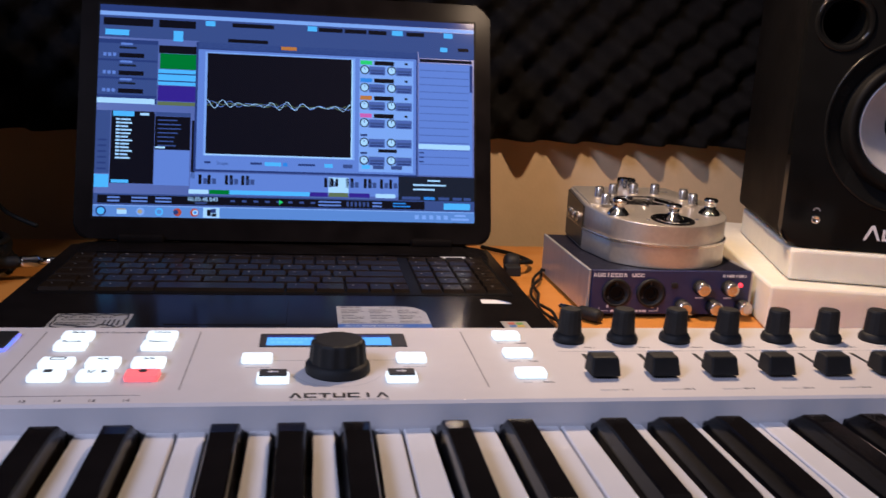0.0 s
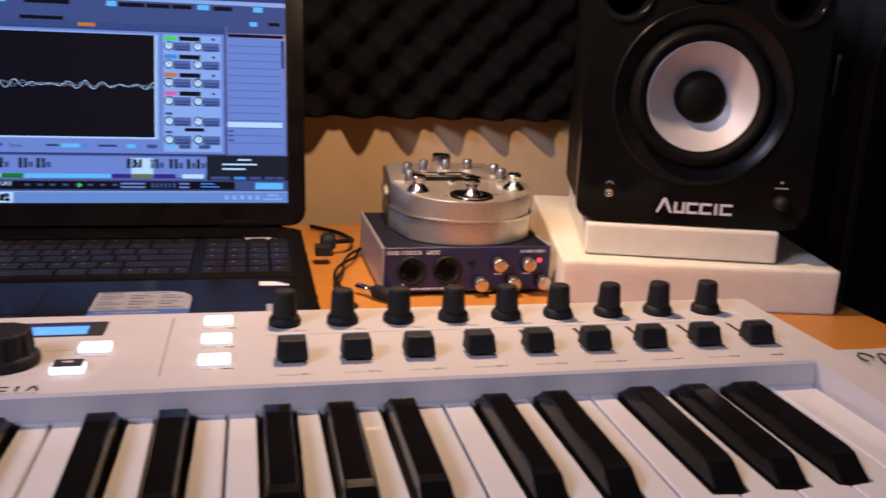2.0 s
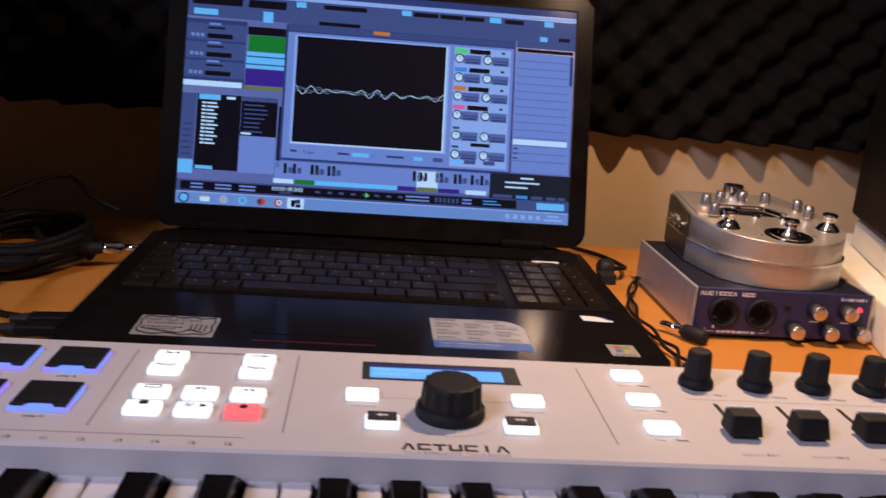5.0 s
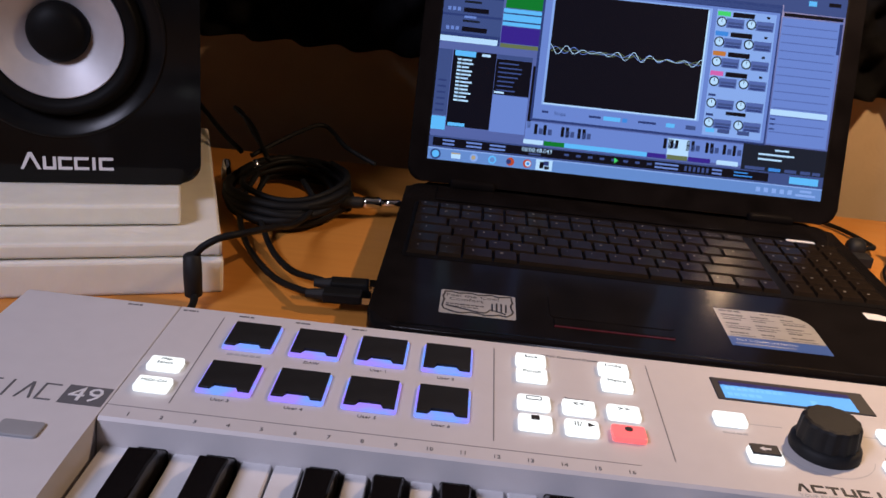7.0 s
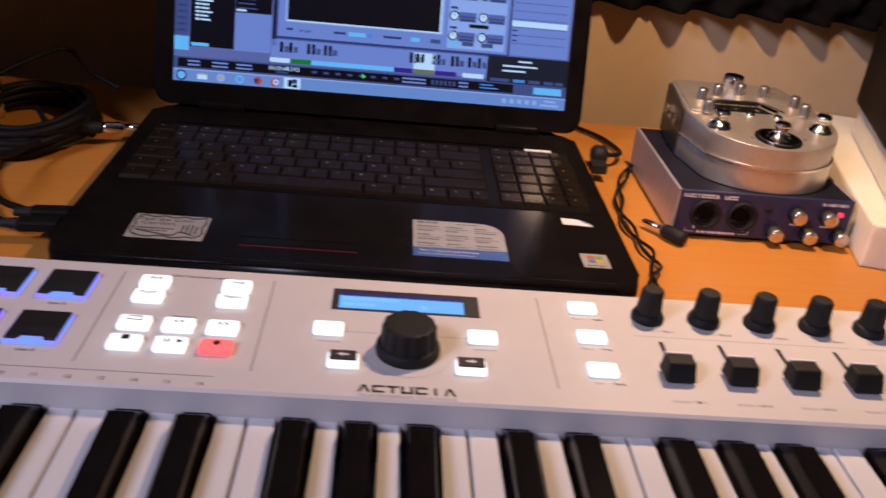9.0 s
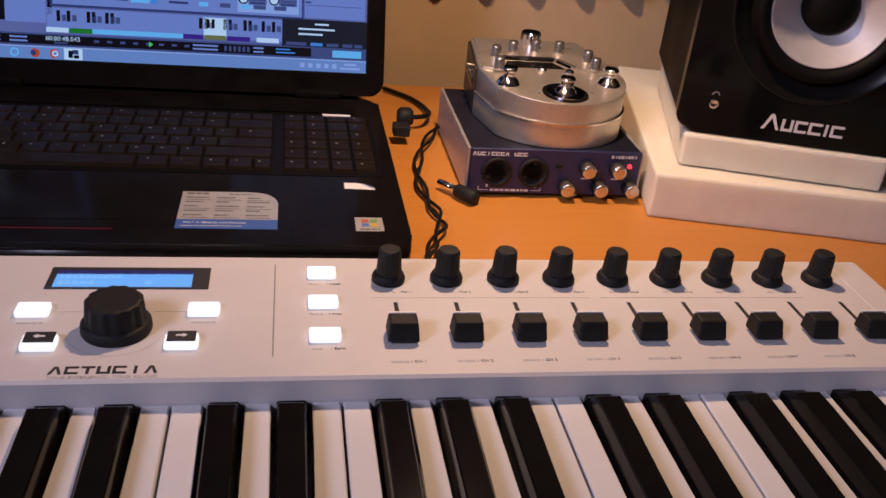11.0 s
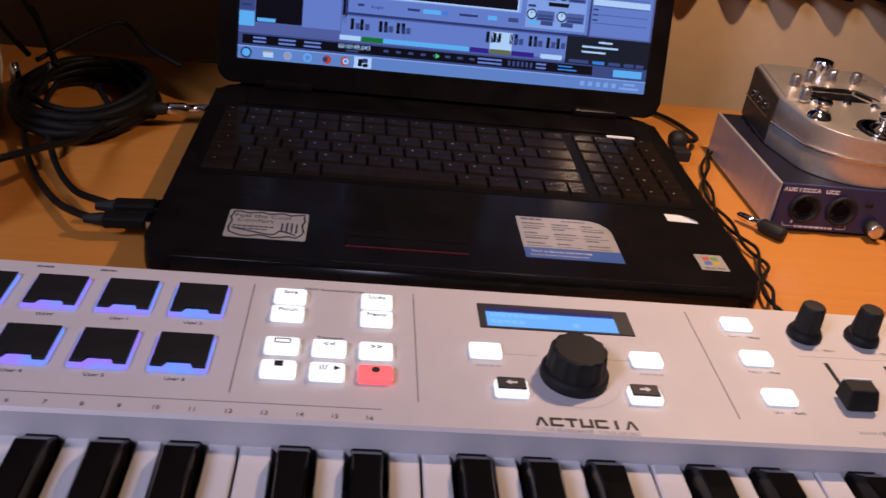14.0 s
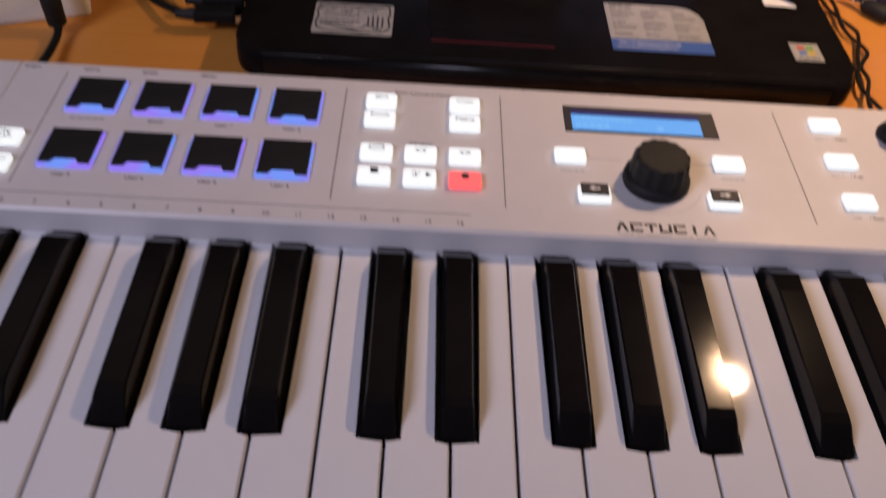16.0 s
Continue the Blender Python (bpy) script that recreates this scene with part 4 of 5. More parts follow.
on("black", 0.298, 0.978, 0.310, 0.992, 6)
for n in range(5):
    on("pale", 0.835 + 0.020 * n, 0.965, 0.846 + 0.020 * n, 0.985, 5)
on("pale", 0.945, 0.960, 0.975, 0.970, 5)
on("pale", 0.935, 0.978, 0.985, 0.988, 5)
# waves in the scope
for k, (shade, ph, amp) in enumerate((("lav", 0.0, 0.0030), ("white", 1.9, 0.0040), ("olive", 4.0, 0.0018))):
    pts = []
    for i in range(181):
        u = 0.279 + 0.381 * i / 180
        a = 2 * math.pi * i / 180
        pts.append(Vector(((u - 0.5) * SW, (1 - 0.455) * SH + amp * math.sin((8 + k) * a + ph) * (0.6 + 0.4 * math.sin(2 * a + k)), 0.00115 + 0.00008 * k)))
    part("scope_trace", tube(bmesh.new(), pts, 0.00026, 4), lit[shade], scr)


# ---- audio interface ----
ab = thing("audio_interface", (0.580, 0.300, 0), label="small navy blue audio interface with silver sides and knobs", category="audio interface")
W2 = 0.0700
part("body", boxed(-W2 + 0.002, W2 - 0.002, 0.003, 0.140, 0.0035, 0.0395, 0.0008, 2), M_NAVY, ab, "dark navy metal case")
for s in (-1, 1):
    x0, x1 = sorted((s * (W2 - 0.002), s * (W2 + 0.0006)))
    part("side_panel", boxed(x0, x1, 0.0015, 0.141, 0.003, 0.040, 0.0010, 2), M_BRUSH, ab, "brushed aluminium side")
part("faceplate", boxed(-W2 + 0.0021, W2 - 0.0021, 0.0, 0.0029, 0.0035, 0.0400, 0.0005, 1), M_BLUE, ab, "navy blue faceplate")
for fx in (-0.05, 0.05):
    for fy in (0.015, 0.12):
        part("foot", lathe(bmesh.new(), [(0.006, 0), (0.006, 0.0036)], 14), M_RUB, ab, at=pose(fx, fy, 0))
FR = pose(0, 0, 0, 90)
for jx in (-0.0470, -0.0180):
    so = part("combo_socket", lathe(bmesh.new(), [(0.0118, -0.001), (0.0118, 0.0018), (0.0105, 0.0024), (0.0095, 0.0022), (0.0092, 0.0006), (0.0, 0.0006)], 36), M_RUB, ab, "black combined socket", True, pose(jx, 0, 0.0215) @ FR)
    part("socket_ring", lathe(bmesh.new(), [(0.0058, 0.0006), (0.0058, 0.0022), (0.0042, 0.0022), (0.0042, 0.0008), (0.0, 0.0008)], 28), M_LAPM, so)
    for a in (90, 210, 330):
        part("pin_hole", lathe(bmesh.new(), [(0.0012, 0.0006), (0.0012, 0.0010)], 10), M_SLOT, so, at=pose(0.0076 * math.cos(radians(a)), 0.0076 * math.sin(radians(a)), 0))
for kx, kz in ((0.0240, 0.0265), (0.0485, 0.0265), (0.0095, 0.0105), (0.0365, 0.0105), (0.0620, 0.0105)):
    col = part("knob", lathe(bmesh.new(), [(0.0062, 0), (0.0062, 0.0035), (0.0056, 0.0042)], 28), M_RUB, ab, "silver capped knob", True, pose(kx, 0, kz) @ FR)
    part("knob_cap", lathe(bmesh.new(), [(0.0058, 0.0040), (0.0056, 0.0086), (0.0051, 0.0098), (0.0036, 0.0101), (0.0, 0.0096)], 28), M_PEARL, col, "", True)
part("power_light", lathe(bmesh.new(), [(0.0019, 0), (0.0017, 0.0012), (0.0, 0.0016)], 14), M_LED, ab, "glowing red light", True, pose(0.0590, 0, 0.0285) @ FR)
part("button", boxed(-0.0008, 0.0044, -0.0016, 0.001, 0.0260, 0.0300, 0.0004, 1), M_RUB, ab)
FP = pose(0, -0.0001, 0) @ FR
for n, kind in enumerate(("wedge", "cup", "box", "post", "box", "box", "box", "wedge", "", "cup", "box", "box")):
    if kind:
        part("maker_mark", mark(bmesh.new(), -0.0670 + 0.0036 * n, 0.0345, 0.0031, 0.0030, 0.0009, kind), M_PRINT, ab, at=FP)
for n in range(8):
    part("model_mark", mark(bmesh.new(), 0.0430 + 0.0027 * n, 0.0350, 0.0022, 0.0022, 0.0008, ("box", "post", "cup")[n % 3]), M_PRINT, ab, at=FP)
for a0, a1, v0 in ((-0.060, -0.052, -0.060), (-0.018, -0.010, -0.0105)):
    part("print", boxed(v0, v0 + 0.0005, 0.0066, 0.0090, 0, 0.0001), M_PRINT, ab, at=FP)
    part("print", boxed(a0, a1, 0.0060, 0.0065, 0, 0.0001), M_PRINT, ab, at=FP)
for a0, a1, h0, th, lens in ((-0.0505, -0.020, 0.0062, 0.0018, (0.002, 0.005)), (-0.0540, -0.0525, 0.0100, 0.0024, (0.001, 0.003)), (-0.0160, -0.0140, 0.0100, 0.0024, (0.001, 0.003))):
    part("caption", bars(bmesh.new(), a0, a1, h0, th, 0, 3, 0.4, lens), M_PRINT, ab, at=FP)
for kx, kz in ((0.0240, 0.0175), (0.0485, 0.0175), (0.0155, 0.0030), (0.0400, 0.0030), (0.0300, 0.0240)):
    part("caption", bars(bmesh.new(), kx - 0.003, kx + 0.004, kz, 0.0010, 0, int(kx * 1e4), 0.3, (0.001, 0.003)), M_PRINT, ab, at=FP)


# ---- effects pedal on the interface ----
ped = thing("effects_pedal", (0.5855, 0.3640, 0.0400), label="silver effects pedal with a round front and chrome foot switches", category="effects pedal")
PR, PBACK = 0.0605, 0.0765


def pedal_outline(inset=0.0):
    r = PR - inset
    arc = [(r * math.cos(radians(a)), r * math.sin(radians(a))) for a in range(-148, 1, 4)]
    return arc + [(0.0585 - inset, 0.022), (0.0470 - inset, 0.058), (0.0420 - inset, PBACK - inset), (-0.0555 + inset, PBACK - inset), (-0.0600 + inset, 0.010)]


def pedal_top(y):
    """The top slopes: low over the round front, higher at the back."""
    return 0.0352 + 0.078 * (y + PR)


def sloped(bm, z_from):
    for v in bm.verts:
        if v.co.z > z_from:
            v.co.z += pedal_top(v.co.y) - 0.0352
    return bm


part("lower_body", prism(bmesh.new(), pedal_outline(), 0.0, 0.0180, 0.0012), M_SILV, ped, "silver lower shell", True)
part("seam", prism(bmesh.new(), pedal_outline(-0.0007), 0.0178, 0.0198, 0.0007, 2), M_PEARL, ped, "bright lip between the shells")
part("upper_body", sloped(prism(bmesh.new(), pedal_outline(0.0010), 0.0196, 0.0352, 0.0022, 3), 0.028), M_SILV, ped, "silver upper shell", True)
for shell in ("lower_body", "upper_body"):
    for p in bpy.data.objects[shell].data.polygons:
        p.use_smooth = abs(p.normal.z) < 0.5
deck = [(-0.0565, 0.0060), (-0.0480, 0.0030), (-0.0400, 0.0150), (-0.0340, 0.0265), (0.0080, 0.0265), (0.0200, 0.0090), (0.0480, 0.0060), (0.0545, 0.0240), (0.0440, 0.0570), (0.0395, 0.0735), (-0.0525, 0.0735)]
part("control_deck", sloped(prism(bmesh.new(), deck, 0.0345, 0.0368, 0.0007), 0.03), M_SILV, ped, "raised silver control deck")
win = part("window", sloped(prism(bmesh.new(), [(-0.0370, 0.0110), (0.0140, 0.0110), (0.0060, 0.0245), (-0.0330, 0.0245)], 0.0346, 0.0358, 0.0003, 1), 0.03), M_LAP, ped, "black display window")
part("window_bar", sloped(prism(bmesh.new(), [(-0.0360, 0.0250), (0.0075, 0.0250), (0.0085, 0.0275), (-0.0360, 0.0275)], 0.0352, 0.0392, 0.0006, 2), 0.03), M_CHROME, win, "bright silver bar")
part("window_bar", sloped(prism(bmesh.new(), [(0.0075, 0.0262), (0.0195, 0.0085), (0.0218, 0.0098), (0.0090, 0.0278)], 0.0352, 0.0390, 0.0005, 1), 0.03), M_CHROME, win, "bright silver bar")
for bx, by in ((-0.0345, 0.0040), (-0.0075, 0.0055), (0.0150, 0.0030)):
    part("small_button", lathe(bmesh.new(), [(0.0040, 0), (0.0039, 0.0016), (0.0030, 0.0030), (0.0, 0.0036)], 24), M_CHROME, ped, "small domed chrome button", True, pose(bx, by, pedal_top(by) - 0.0002))
for kx, ky in ((-0.0415, 0.0290), (-0.0440, 0.0030), (-0.0245, 0.0410), (-0.0035, 0.0460), (0.0165, 0.0450), (0.0365, 0.0270), (0.0385, 0.0100)):
    kn = part("knob", lathe(bmesh.new(), [(0.0047, 0), (0.0045, 0.0010), (0.0041, 0.0088), (0.0034, 0.0100), (0.0, 0.0102)], 24), M_PEARL, ped, "small silver knob", True, pose(kx, ky, pedal_top(ky) + 0.0014))
    part("pointer", boxed(-0.0004, 0.0004, -0.0040, -0.0005, 0.0100, 0.0104), M_INK, kn)
part("selector_knob", lathe(bmesh.new(), [(0.0086, 0), (0.0084, 0.0085), (0.0076, 0.0102), (0.0, 0.0106)], 56, 14, 0.03), M_CHROME, ped, "larger fluted chrome knob", False, pose(-0.0035, 0.0660, pedal_top(0.066) + 0.0014))
for sx, sy, ringed in ((-0.0415, -0.0225, False), (0.0005, -0.0380, True), (0.0425, -0.0160, False)):
    sw = part("foot_switch", lathe(bmesh.new(), [(0.0098, 0), (0.0092, 0.0012), (0.0066, 0.0046), (0.0050, 0.0050), (0.0046, 0.0095), (0.0056, 0.0100), (0.0060, 0.0128), (0.0052, 0.0138), (0.0, 0.0140)], 32), M_CHROME, ped, "chrome foot switch", True, pose(sx, sy, pedal_top(sy) - 0.0003, 4.5))
    if ringed:
        part("ring_well", lathe(bmesh.new(), [(0.0185, 0), (0.0180, 0.0010), (0.0128, 0.0012)], 40), M_LAP, sw, "black ring round the switch")
        part("ring", lathe(bmesh.new(), [(0.0150, 0), (0.0148, 0.0018), (0.0132, 0.0018)], 40), M_CHROME, sw, "chrome ring")
for sx, sy in ((-0.0215, -0.0400), (0.0225, -0.0360)):
    part("screw", lathe(bmesh.new(), [(0.0018, 0), (0.0016, 0.0008)], 10), M_GREY, ped, at=pose(sx, sy, pedal_top(sy) - 0.0001))
# Dark sheet on the left flank paints in the dark room it reflects.
flank = [(-0.0606, 0.0120), (-0.0596, 0.0120), (-0.0552, 0.0745), (-0.0562, 0.0745)]
part("side_plate", sloped(prism(bmesh.new(), flank, 0.0020, 0.0330, 0.0003, 1), 0.03), mat("side_reflection_dark", (0.05, 0.048, 0.045), 0.35, metal=0.5, vary=0.1), ped, "dark sheet painting reflections on the silver side, round the sockets")
for n in range(3):
    part("socket", lathe(bmesh.new(), [(0.0042, 0), (0.0042, 0.002), (0.003, 0.002), (0.003, 0.0005), (0, 0.0005)], 18), M_CHROME, ped, at=pose(-0.0574 - 0.0009 * n, 0.058 - 0.015 * n, 0.0260, 0, -90))
part("badge", lathe(bmesh.new(), [(0.0060, 0), (0.0060, 0.0003)], 24), M_GREY, ped, at=pose(0.0270, 0.0570, pedal_top(0.057) + 0.0014) @ Matrix.Diagonal((1.2, 0.6, 1, 1)))


# ---- monitors on foam ----
def loudspeaker(at, yaw, label, powered=True):
    """Origin at the middle of the front's lower edge."""
    sp = thing("loudspeaker", at, yaw, label, "loudspeaker", "pair of studio monitors")
    w, h, d = 0.0905, 0.272, 0.20
    cz, pz = 0.1010, 0.1765
    cab = carve(part("cabinet", boxed(-w + 0.004, w - 0.004, 0.0125, d, 0.003, h - 0.003, 0.004, 2), M_VINYL, None, "black vinyl cabinet"),
                [(0, cz, 0.0575, -0.01, 0.06), (-0.064, pz, 0.0160, -0.01, 0.09), (0.064, pz, 0.0160, -0.01, 0.09)])
    cab.parent = sp
    bm = prism(bmesh.new(), rrect(-w, w, 0.0, h, 0.014, 5), -0.012, 0.0, 0.004, 3)
    bmesh.ops.transform(bm, matrix=FR, verts=bm.verts[:])
    front = carve(part("baffle", bm, M_BAFFLE, None, "glossy black front"), [(0, cz, 0.0668, -0.03, 0.03), (-0.064, pz, 0.0165, -0.03, 0.03), (0.064, pz, 0.0165, -0.03, 0.03)])
    front.parent = sp
    part("woofer_trim", lathe(bmesh.new(), [(0.0690, -0.001), (0.0688, 0.0006), (0.0672, 0.0008), (0.0661, 0.0), (0.0640, -0.0016), (0.0590, -0.0040), (0.0548, -0.0052), (0.0535, -0.0080)], 72, caps=False), M_TRIM, sp, "glossy trim ring", True, pose(0, 0, cz) @ FR)
    wf = part("woofer", lathe(bmesh.new(), [(0.0586, -0.008), (0.0545, -0.0045), (0.0528, 0.0006), (0.0512, 0.0030), (0.0486, 0.0040), (0.0458, 0.0030), (0.0434, 0.0004), (0.0420, -0.0030)], 72, caps=False), M_SURR, sp, "black rubber surround", True, pose(0, 0, cz) @ FR)
    part("cone", lathe(bmesh.new(), [(0.0424, -0.0050), (0.0424, -0.0006), (0.0419, 0.0002), (0.0411, -0.0004), (0.0320, -0.0070), (0.0205, -0.0132), (0.0185, -0.0150)], 64, caps=False), M_CONE, wf, "silver grey cone", True)
    part("dust_cap", lathe(bmesh.new(), [(0.0200, -0.0145), (0.0198, -0.0112), (0.0175, -0.0075), (0.0120, -0.0042), (0.0060, -0.0028), (0.0, -0.0024)], 48), M_SURR, wf, "black dust cap", True)
    for sx in (-0.064, 0.064):
        part("port", lathe(bmesh.new(), [(0.0225, -0.001), (0.0222, 0.0008), (0.0205, 0.0016), (0.0178, 0.0004), (0.0163, -0.004), (0.0158, -0.07)], 40, caps=False), M_BAFFLE, sp, "round flared port", True, pose(sx, 0, pz) @ FR)
    part("tweeter_plate", lathe(bmesh.new(), [(0.045, 0), (0.043, 0.0015), (0.028, 0.0006), (0.014, 0.001), (0.012, 0.006), (0, 0.009)], 48), M_LAPM, sp, "", True, pose(0, 0, 0.2150) @ FR)
    x = -0.0275
    for n, kind in enumerate(("wedge", "cup", "box", "box", "post", "box")):
        wd = (0.0130, 0.0085, 0.0090, 0.0095, 0.0040, 0.0095)[n]
        part("maker_mark", mark(bmesh.new(), x, 0.0095, wd, (0.0120, 0.0092)[n > 0], 0.0021, kind), M_PRINT, sp, at=pose(0, -0.0001, 0) @ FR)
        x += wd + 0.0012
    if not powered:
        return sp
    part("headphone_socket", lathe(bmesh.new(), [(0.0034, 0), (0.0034, 0.0012), (0.0020, 0.0012), (0.0018, 0.0002), (0, 0.0002)], 20), M_CHROME, sp, "small socket", True, pose(-0.0655, 0, 0.0235) @ FR)
    bm = bmesh.new()
    for i in range(10):
        a0, a1 = radians(18 * i), radians(18 * (i + 1))
        bm.faces.new([bm.verts.new((r * math.cos(a), r * math.sin(a), 0.0002)) for r, a in ((0.0022, a0), (0.0028, a0), (0.0028, a1), (0.0022, a1))])
    part("headphone_sign", bm, M_LGREY, sp, at=pose(-0.0655, 0, 0.0300) @ FR)
    part("volume_knob", lathe(bmesh.new(), [(0.0060, 0), (0.0054, 0.0090), (0.0, 0.0095)], 28), M_RUB, sp, "black volume knob", True, pose(0.0680, 0, 0.0220) @ FR)
    part("caption", bars(bmesh.new(), -0.005, 0.005, 0, 0.0012, 0.0001, 3, 0.3, (0.001, 0.002)), M_LGREY, sp, at=pose(0.0680, 0, 0.0335) @ FR)
    part("power_light", lathe(bmesh.new(), [(0.0012, 0), (0.0, 0.0006)], 12), M_LGREY, sp, at=pose(0.0680, 0, 0.0380) @ FR)
    return sp


def slab(w, d, h, at, yaw, label):
    bm = boxed(-w / 2, w / 2, 0, d, 0, h, 0.0022, 2)
    bmesh.ops.subdivide_edges(bm, edges=[e for e in bm.edges if e.calc_length() > 0.03], cuts=5, use_grid_fill=True)
    for v in bm.verts:
        v.co += 0.0006 * Vector((noise.noise(v.co * 30 + Vector(at)), noise.noise(v.co * 33 + Vector((3, 1, 2))), 0))
        if v.co.z > 0.003:
            v.co.z += 0.0005 * noise.noise(v.co * 18 + Vector((5, 5, 5)))
    ob = part("foam_slab", bm, M_PE)
    ob.matrix_world = pose(*at, 0, 0, yaw)
    return tagged(ob, label, "foam slab", "foam under the monitors")


def along(p, yaw, x, y, z):
    a = radians(yaw)
    return (p[0] + x * math.cos(a) - y * math.sin(a), p[1] + x * math.sin(a) + y * math.cos(a), z)


YR = -16.5
slab(0.2180, 0.285, 0.0365, along((0.6480, 0.270), -13.0, 0.109, 0, 0.0), -13.0, "thick white packing foam slab lying on the desk")
slab(0.152, 0.20, 0.0255, along((0.671, 0.286), YR, 0.076, 0.0, 0.0375), YR, "white packing foam block under the loudspeaker")
loudspeaker(along((0.664, 0.2925), YR, 0.0905, 0, 0.0640), YR, "black studio loudspeaker with a silver cone, on foam")
YL = 19.0
slab(0.212, 0.285, 0.0245, along((-0.0185, 0.235), YL, -0.106, 0, 0.0), YL, "white packing foam slab lying on the desk")
slab(0.210, 0.285, 0.0105, along((-0.0195, 0.236), YL, -0.105, 0.002, 0.0255), YL, "thin white packing foam slab on another slab")
slab(0.152, 0.20, 0.0145, along((-0.054, 0.256), YL, -0.076, 0.0, 0.0370), YL, "white packing foam block under the loudspeaker")
loudspeaker(along((-0.0535, 0.2985), YL - 2, -0.0905, 0, 0.0522), YL - 2, "black studio loudspeaker with a silver cone, on foam", False)


# ---- cables and loose things ----
def cable(name, points, r, label, n=8):
    return tagged(part(name, tube(bmesh.new(), smooth_path(points, n), r), M_CABLE, None, "", True), label, "cable", "black cables on the desk")


coil = []
for i in range(0, 150):
    a = 2 * math.pi * i / 25.0
    k = i / 150
    coil.append((-0.012 + (0.049 + 0.0045 * math.sin(i * 0.23)) * math.cos(a), 0.414 + (0.066 + 0.0045 * math.cos(i * 0.19)) * math.sin(a), 0.005 + 0.020 * k + 0.0015 * math.sin(i * 0.9)))
cable("coiled_cable", coil, 0.0036, "thick black cable wound into a loose coil", 3)
coil = []
for i in range(0, 70):
    a = 2 * math.pi * i / 23.0 + 1.0
    coil.append((-0.014 + (0.043 + 0.006 * math.sin(i * 0.21)) * math.cos(a), 0.412 + (0.058 + 0.006 * math.cos(i * 0.17)) * math.sin(a), 0.010 + 0.020 * i / 70 + 0.002 * math.sin(i * 0.8)))
cable("coiled_cable", coil, 0.0026, "black cable wound into a loose coil", 3)
cable("usb_cable", [(-0.030, 0.40, 0.030), (-0.031, 0.372, 0.020), (-0.008, 0.316, 0.006), (0.017, 0.275, 0.005), (0.043, 0.250, 0.011), (0.053, 0.243, 0.0125)], 0.0024, "black cable running to the laptop")
cable("usb_cable", [(-0.040, 0.41, 0.030), (-0.043, 0.366, 0.014), (-0.024, 0.313, 0.005), (0.008, 0.262, 0.004), (0.036, 0.232, 0.010), (0.051, 0.2255, 0.0125)], 0.0024, "black cable running to the laptop")
cable("keyboard_cable", [(0.000, 0.400, 0.030), (0.016, 0.372, 0.020), (0.010, 0.325, 0.020), (0.006, 0.280, 0.034), (-0.004, 0.230, 0.047), (-0.016, 0.217, 0.047), (-0.027, 0.213, 0.040), (-0.0320, 0.2125, 0.030), (-0.0310, 0.2115, 0.014), (-0.028, 0.200, 0.007), (-0.026, 0.160, 0.010), (-0.026, 0.108, 0.020)], 0.0025, "black cable with a ferrite bead, leading to the keyboard")
bead = part("ferrite_bead", lathe(bmesh.new(), [(0.0034, -0.0150), (0.0056, -0.0135), (0.0060, 0.0), (0.0056, 0.0135), (0.0034, 0.0150)], 20), M_RUB, None, "", True)
bead.matrix_world = look((-0.0318, 0.2124, 0.0215), (-0.0311, 0.2116, 0.006))
tagged(bead, "black ferrite bead on a cable", "ferrite bead")
for px, py, a in ((0.070, 0.2440, 6), (0.068, 0.2260, 4)):
    pl = thing("usb_plug", (px, py, 0.0125), a, "black plug in the side of the laptop", "plug", "plugs in the laptop")
    part("grip", boxed(-0.018, 0.008, -0.0056, 0.0056, -0.0038, 0.0038, 0.0016, 2), M_CABLE, pl)
    part("strain_relief", lathe(bmesh.new(), [(0.0042, 0), (0.0028, 0.012)], 14), M_RUB, pl, at=pose(-0.017, 0, 0, 0, -90))
    part("shell", boxed(0.0082, 0.0135, -0.006, 0.006, -0.0023, 0.0023), M_CHROME, pl)
jk = thing("jack_plug", (0.046, 0.400, 0.0160), 14, "chrome jack plug lying beside the laptop", "plug")
part("barrel", lathe(bmesh.new(), [(0.0036, 0), (0.0050, 0.004), (0.0050, 0.024), (0.0042, 0.027)], 24), M_RUB, jk, "", True, pose(-0.022, 0, 0, 0, 90))
part("collar", lathe(bmesh.new(), [(0.0046, 0), (0.0050, 0.003), (0.0046, 0.0085), (0.0050, 0.013), (0.0040, 0.0155)], 24), M_CHROME, jk, "", True, pose(0.0052, 0, 0, 0, 90))
part("tip", lathe(bmesh.new(), [(0.0032, 0), (0.0032, 0.015), (0.0022, 0.0165), (0.0030, 0.0185), (0.0, 0.0225)], 20), M_CHROME, jk, "", True, pose(0.0208, 0, 0, 0, 90))
cable("thin_wire", [(-0.150, 0.530, 0.075), (-0.115, 0.49, 0.062), (-0.082, 0.452, 0.048), (-0.060, 0.43, 0.040)], 0.0022, "thin black wire behind the loudspeaker")
cable("thin_wire", [(-0.030, 0.40, 0.045), (-0.055, 0.445, 0.060), (-0.083, 0.492, 0.062), (-0.078, 0.500, 0.055), (-0.058, 0.460, 0.050), (-0.028, 0.40, 0.044)], 0.0020, "thin black wire bent into a loop")
cable("thin_wire", [(-0.045, 0.405, 0.045), (-0.015, 0.445, 0.058), (0.004, 0.470, 0.060), (0.028, 0.450, 0.048), (0.056, 0.435, 0.040)], 0.0020, "thin black wire over the coil")
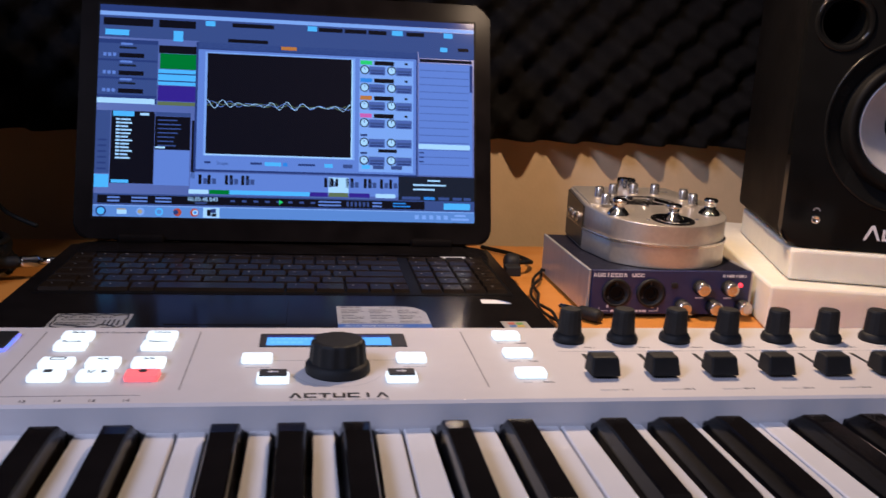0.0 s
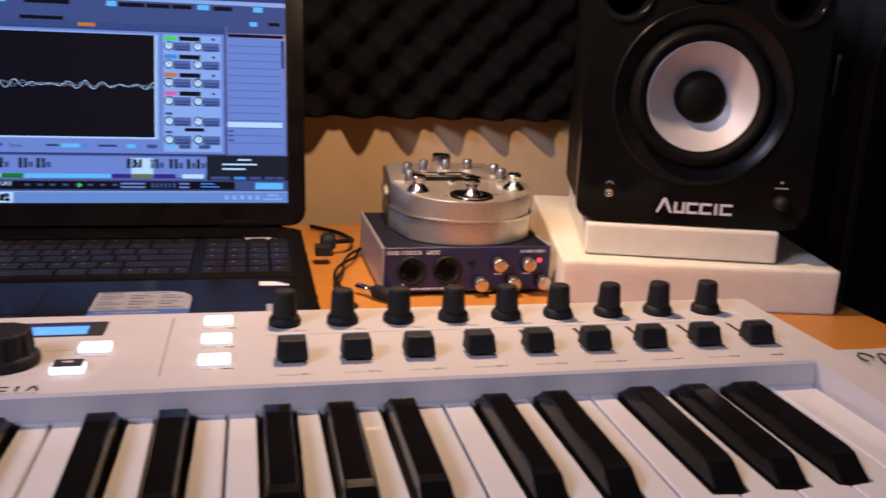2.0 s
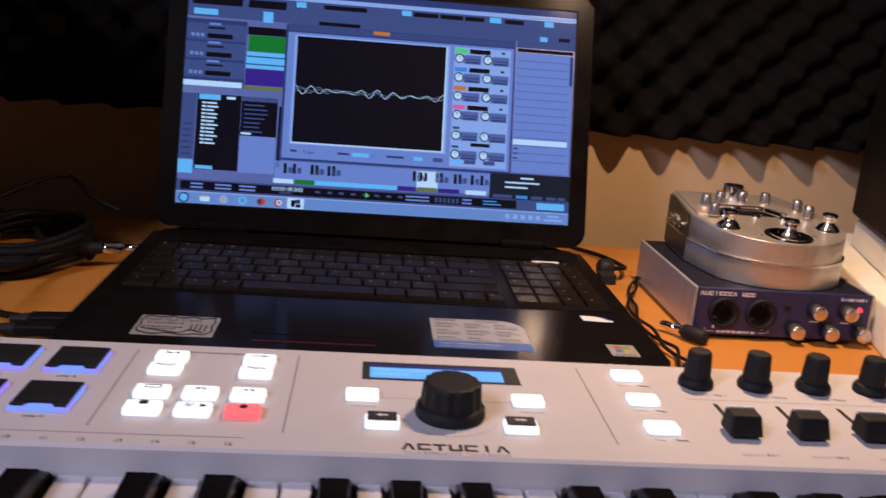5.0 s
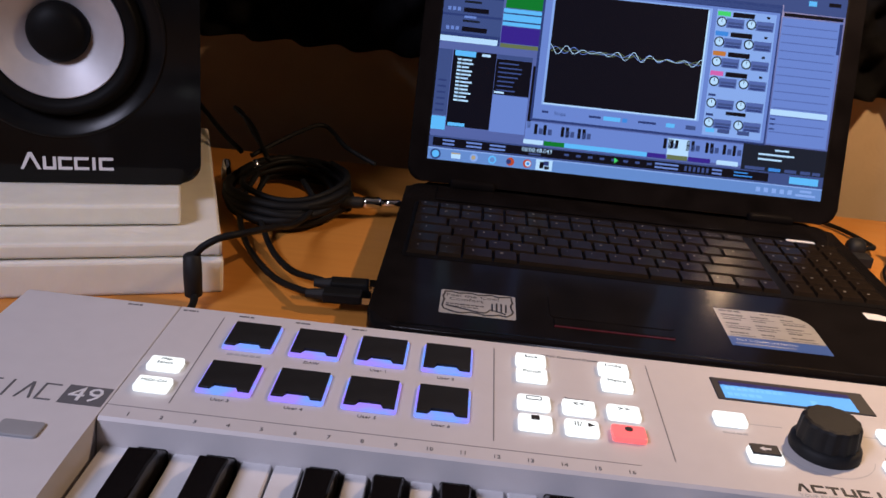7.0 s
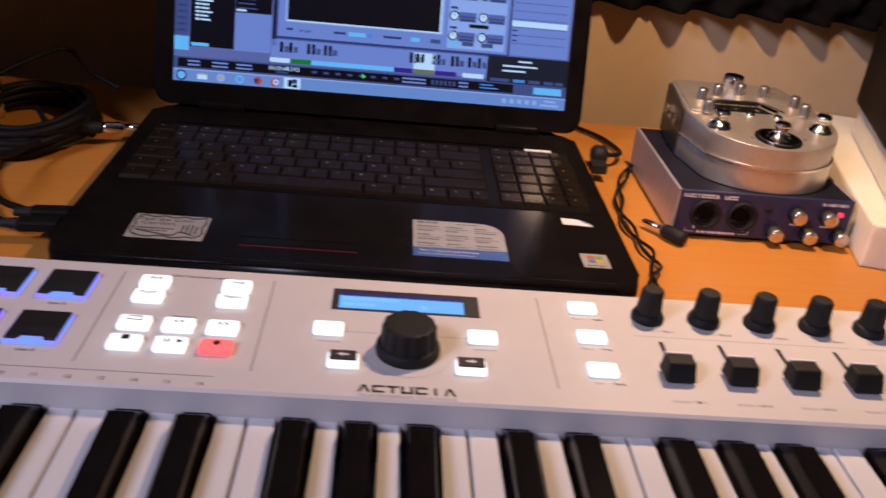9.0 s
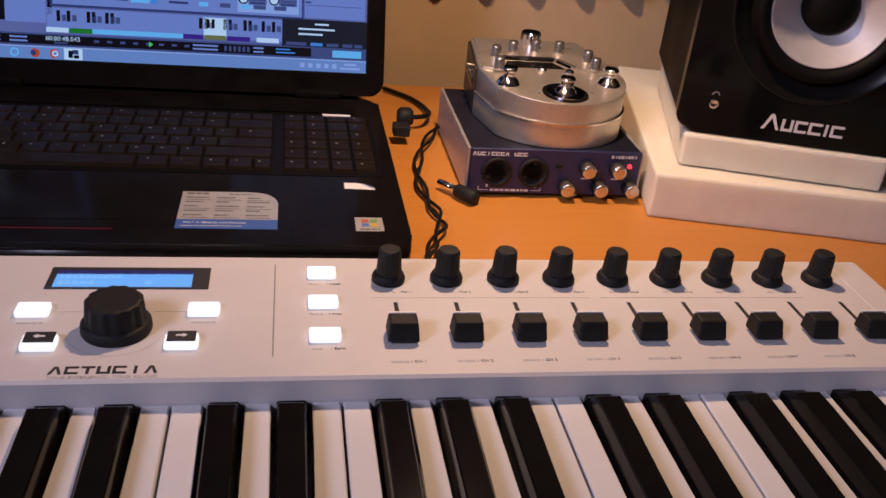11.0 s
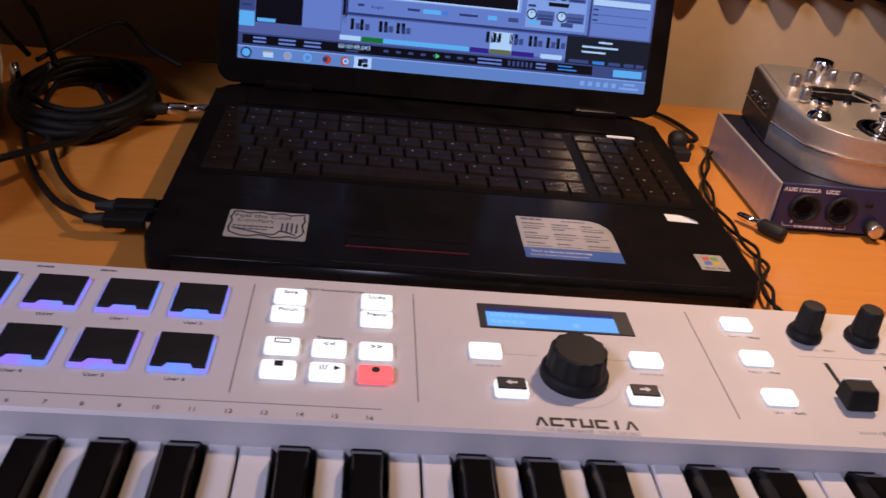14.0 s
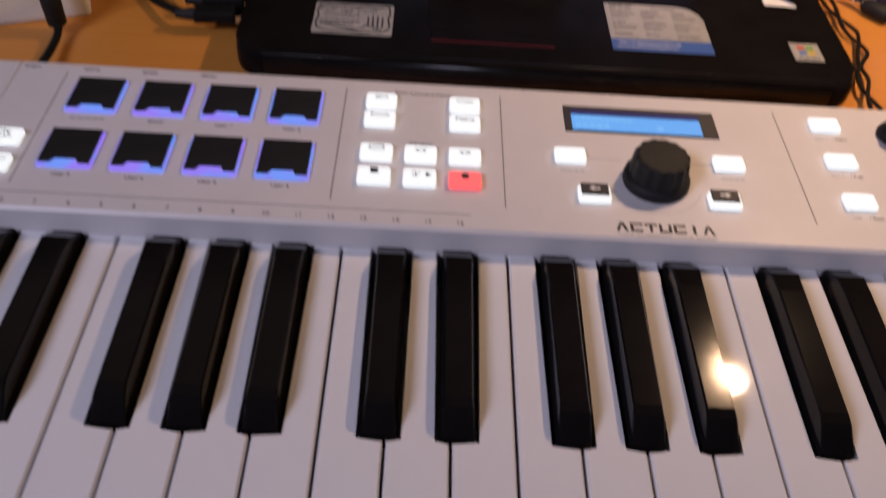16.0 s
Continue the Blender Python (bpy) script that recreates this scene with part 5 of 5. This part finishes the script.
for px, py in ((-0.076, 0.440), (-0.052, 0.448)):
    o = part("glass_stud", lathe(bmesh.new(), [(0.004, 0), (0.0045, 0.02), (0.003, 0.028), (0, 0.029)], 16), M_CHROME, None, "", True)
    o.matrix_world = pose(px, py, 0.0)
    tagged(o, "small chrome plug standing among the cables", "plug")

# twisted lead and small jack beside the interface
for ph in (0.0, math.pi):
    base_pts = smooth_path([(0.512, 0.437, 0.006), (0.496, 0.405, 0.005), (0.482, 0.360, 0.005), (0.477, 0.315, 0.005), (0.481, 0.275, 0.005), (0.484, 0.245, 0.005), (0.474, 0.215, 0.006), (0.466, 0.180, 0.010), (0.466, 0.140, 0.012)], 10)
    pts = [p + Vector((0.0032 * math.cos(i * 0.30 + ph), 0, 0.0018 * math.sin(i * 0.30 + ph))) for i, p in enumerate(base_pts)]
    tagged(part("twisted_lead", tube(bmesh.new(), pts, 0.0013, 8), M_CABLE, None, "", True), "thin black twisted lead beside the laptop", "cable", "black cables on the desk")
jk = thing("jack_plug", (0.5030, 0.2985, 0.0062), -50, "jack plug with a black grip lying beside the interface", "plug")
part("grip", lathe(bmesh.new(), [(0.0042, 0), (0.0054, 0.002), (0.0056, 0.017), (0.0046, 0.020)], 20), M_RUB, jk, "", True, pose(0.0, 0, 0, 0, 90))
part("shaft", lathe(bmesh.new(), [(0.0030, 0), (0.0030, 0.014), (0.0022, 0.0155), (0.0028, 0.017), (0.0, 0.020)], 18), M_CHROME, jk, "", True, pose(-0.0002, 0, 0, 0, -90))
ur = thing("usb_dongle", (0.4790, 0.437, 0.0125), 90, "black plug in the side of the laptop", "plug", "plugs in the laptop")
part("grip", lathe(bmesh.new(), [(0.006, 0), (0.0085, 0.003), (0.0085, 0.011), (0.006, 0.014)], 24), M_RUB, ur, "", True, pose(0, 0.007, 0, 90))
part("stub", boxed(-0.038, -0.024, 0.000, 0.014, -0.0045, 0.0045, 0.001, 2), M_RUB, ur)
cable("power_lead", [(0.484, 0.437, 0.0125), (0.497, 0.443, 0.0115), (0.505, 0.470, 0.006), (0.495, 0.51, 0.004), (0.47, 0.54, 0.004)], 0.0022, "black lead leaving the laptop")

# leaflet beside the keyboard
lf = thing("leaflet", (0, 0, 0), 0, "crumpled printed leaflet lying beside the keyboard", "leaflet")


def sheet(bm, x0, x1, y0, y1, z, n=14):
    g = [[bm.verts.new((x0 + (x1 - x0) * i / n, y0 + (y1 - y0) * j / n, z + 0.0016 + 0.0016 * noise.noise(((x0 + (x1 - x0) * i / n) * 40, (y0 + (y1 - y0) * j / n) * 40, 2)))) for i in range(n + 1)] for j in range(n + 1)]
    for j in range(n):
        for i in range(n):
            bm.faces.new((g[j][i], g[j][i + 1], g[j + 1][i + 1], g[j + 1][i]))
    return bm


part("page", sheet(bmesh.new(), 0.722, 0.862, -0.14, 0.146, 0.0, 24), M_PAPER, lf)
part("blue_block", sheet(bmesh.new(), 0.828, 0.861, 0.066, 0.103, 0.0003, 8), M_PBLUE, lf)
part("yellow_block", sheet(bmesh.new(), 0.775, 0.861, -0.06, 0.052, 0.0003, 14), M_PYEL, lf)
for n in range(3):
    pts = [Vector((0.815 + 0.012 * n + 0.005 * math.cos(a), 0.124 - 0.002 * n + 0.008 * math.sin(a * (1 + n * 0.3)), 0.0042)) for a in [0.5 * i for i in range(9)]]
    part("scribble", tube(bmesh.new(), pts, 0.0007, 5), M_INK, lf)

# padded bag standing past the end of the desk
bag = thing("gig_bag", (1.235, 0.585, -0.745), 0, "black padded instrument bag standing past the desk", "bag")
part("body", prism(bmesh.new(), rrect(-0.20, 0.24, -0.058, 0.058, 0.05, 6), 0.0, 1.30, 0.045, 4), M_BAG, bag, "", True)
part("pocket", prism(bmesh.new(), rrect(-0.170, 0.12, -0.092, -0.054, 0.018, 5), 0.55, 1.005, 0.015, 3), M_BAG, bag, "", True)
pts = []
for i in range(40):
    a = 2 * math.pi * i / 39
    pts.append(Vector((-0.025 + 0.138 * max(-1, min(1, 1.25 * math.cos(a))), -0.094, 0.80 + 0.195 * max(-1, min(1, 1.25 * math.sin(a))))))
part("piping", tube(bmesh.new(), pts, 0.004, 8), M_PIPE, bag, "", True)
part("zip_pull", boxed(-0.188, -0.181, -0.064, -0.058, 0.898, 0.945, 0.0012, 2), M_CHROME, bag, "metal zip pull")
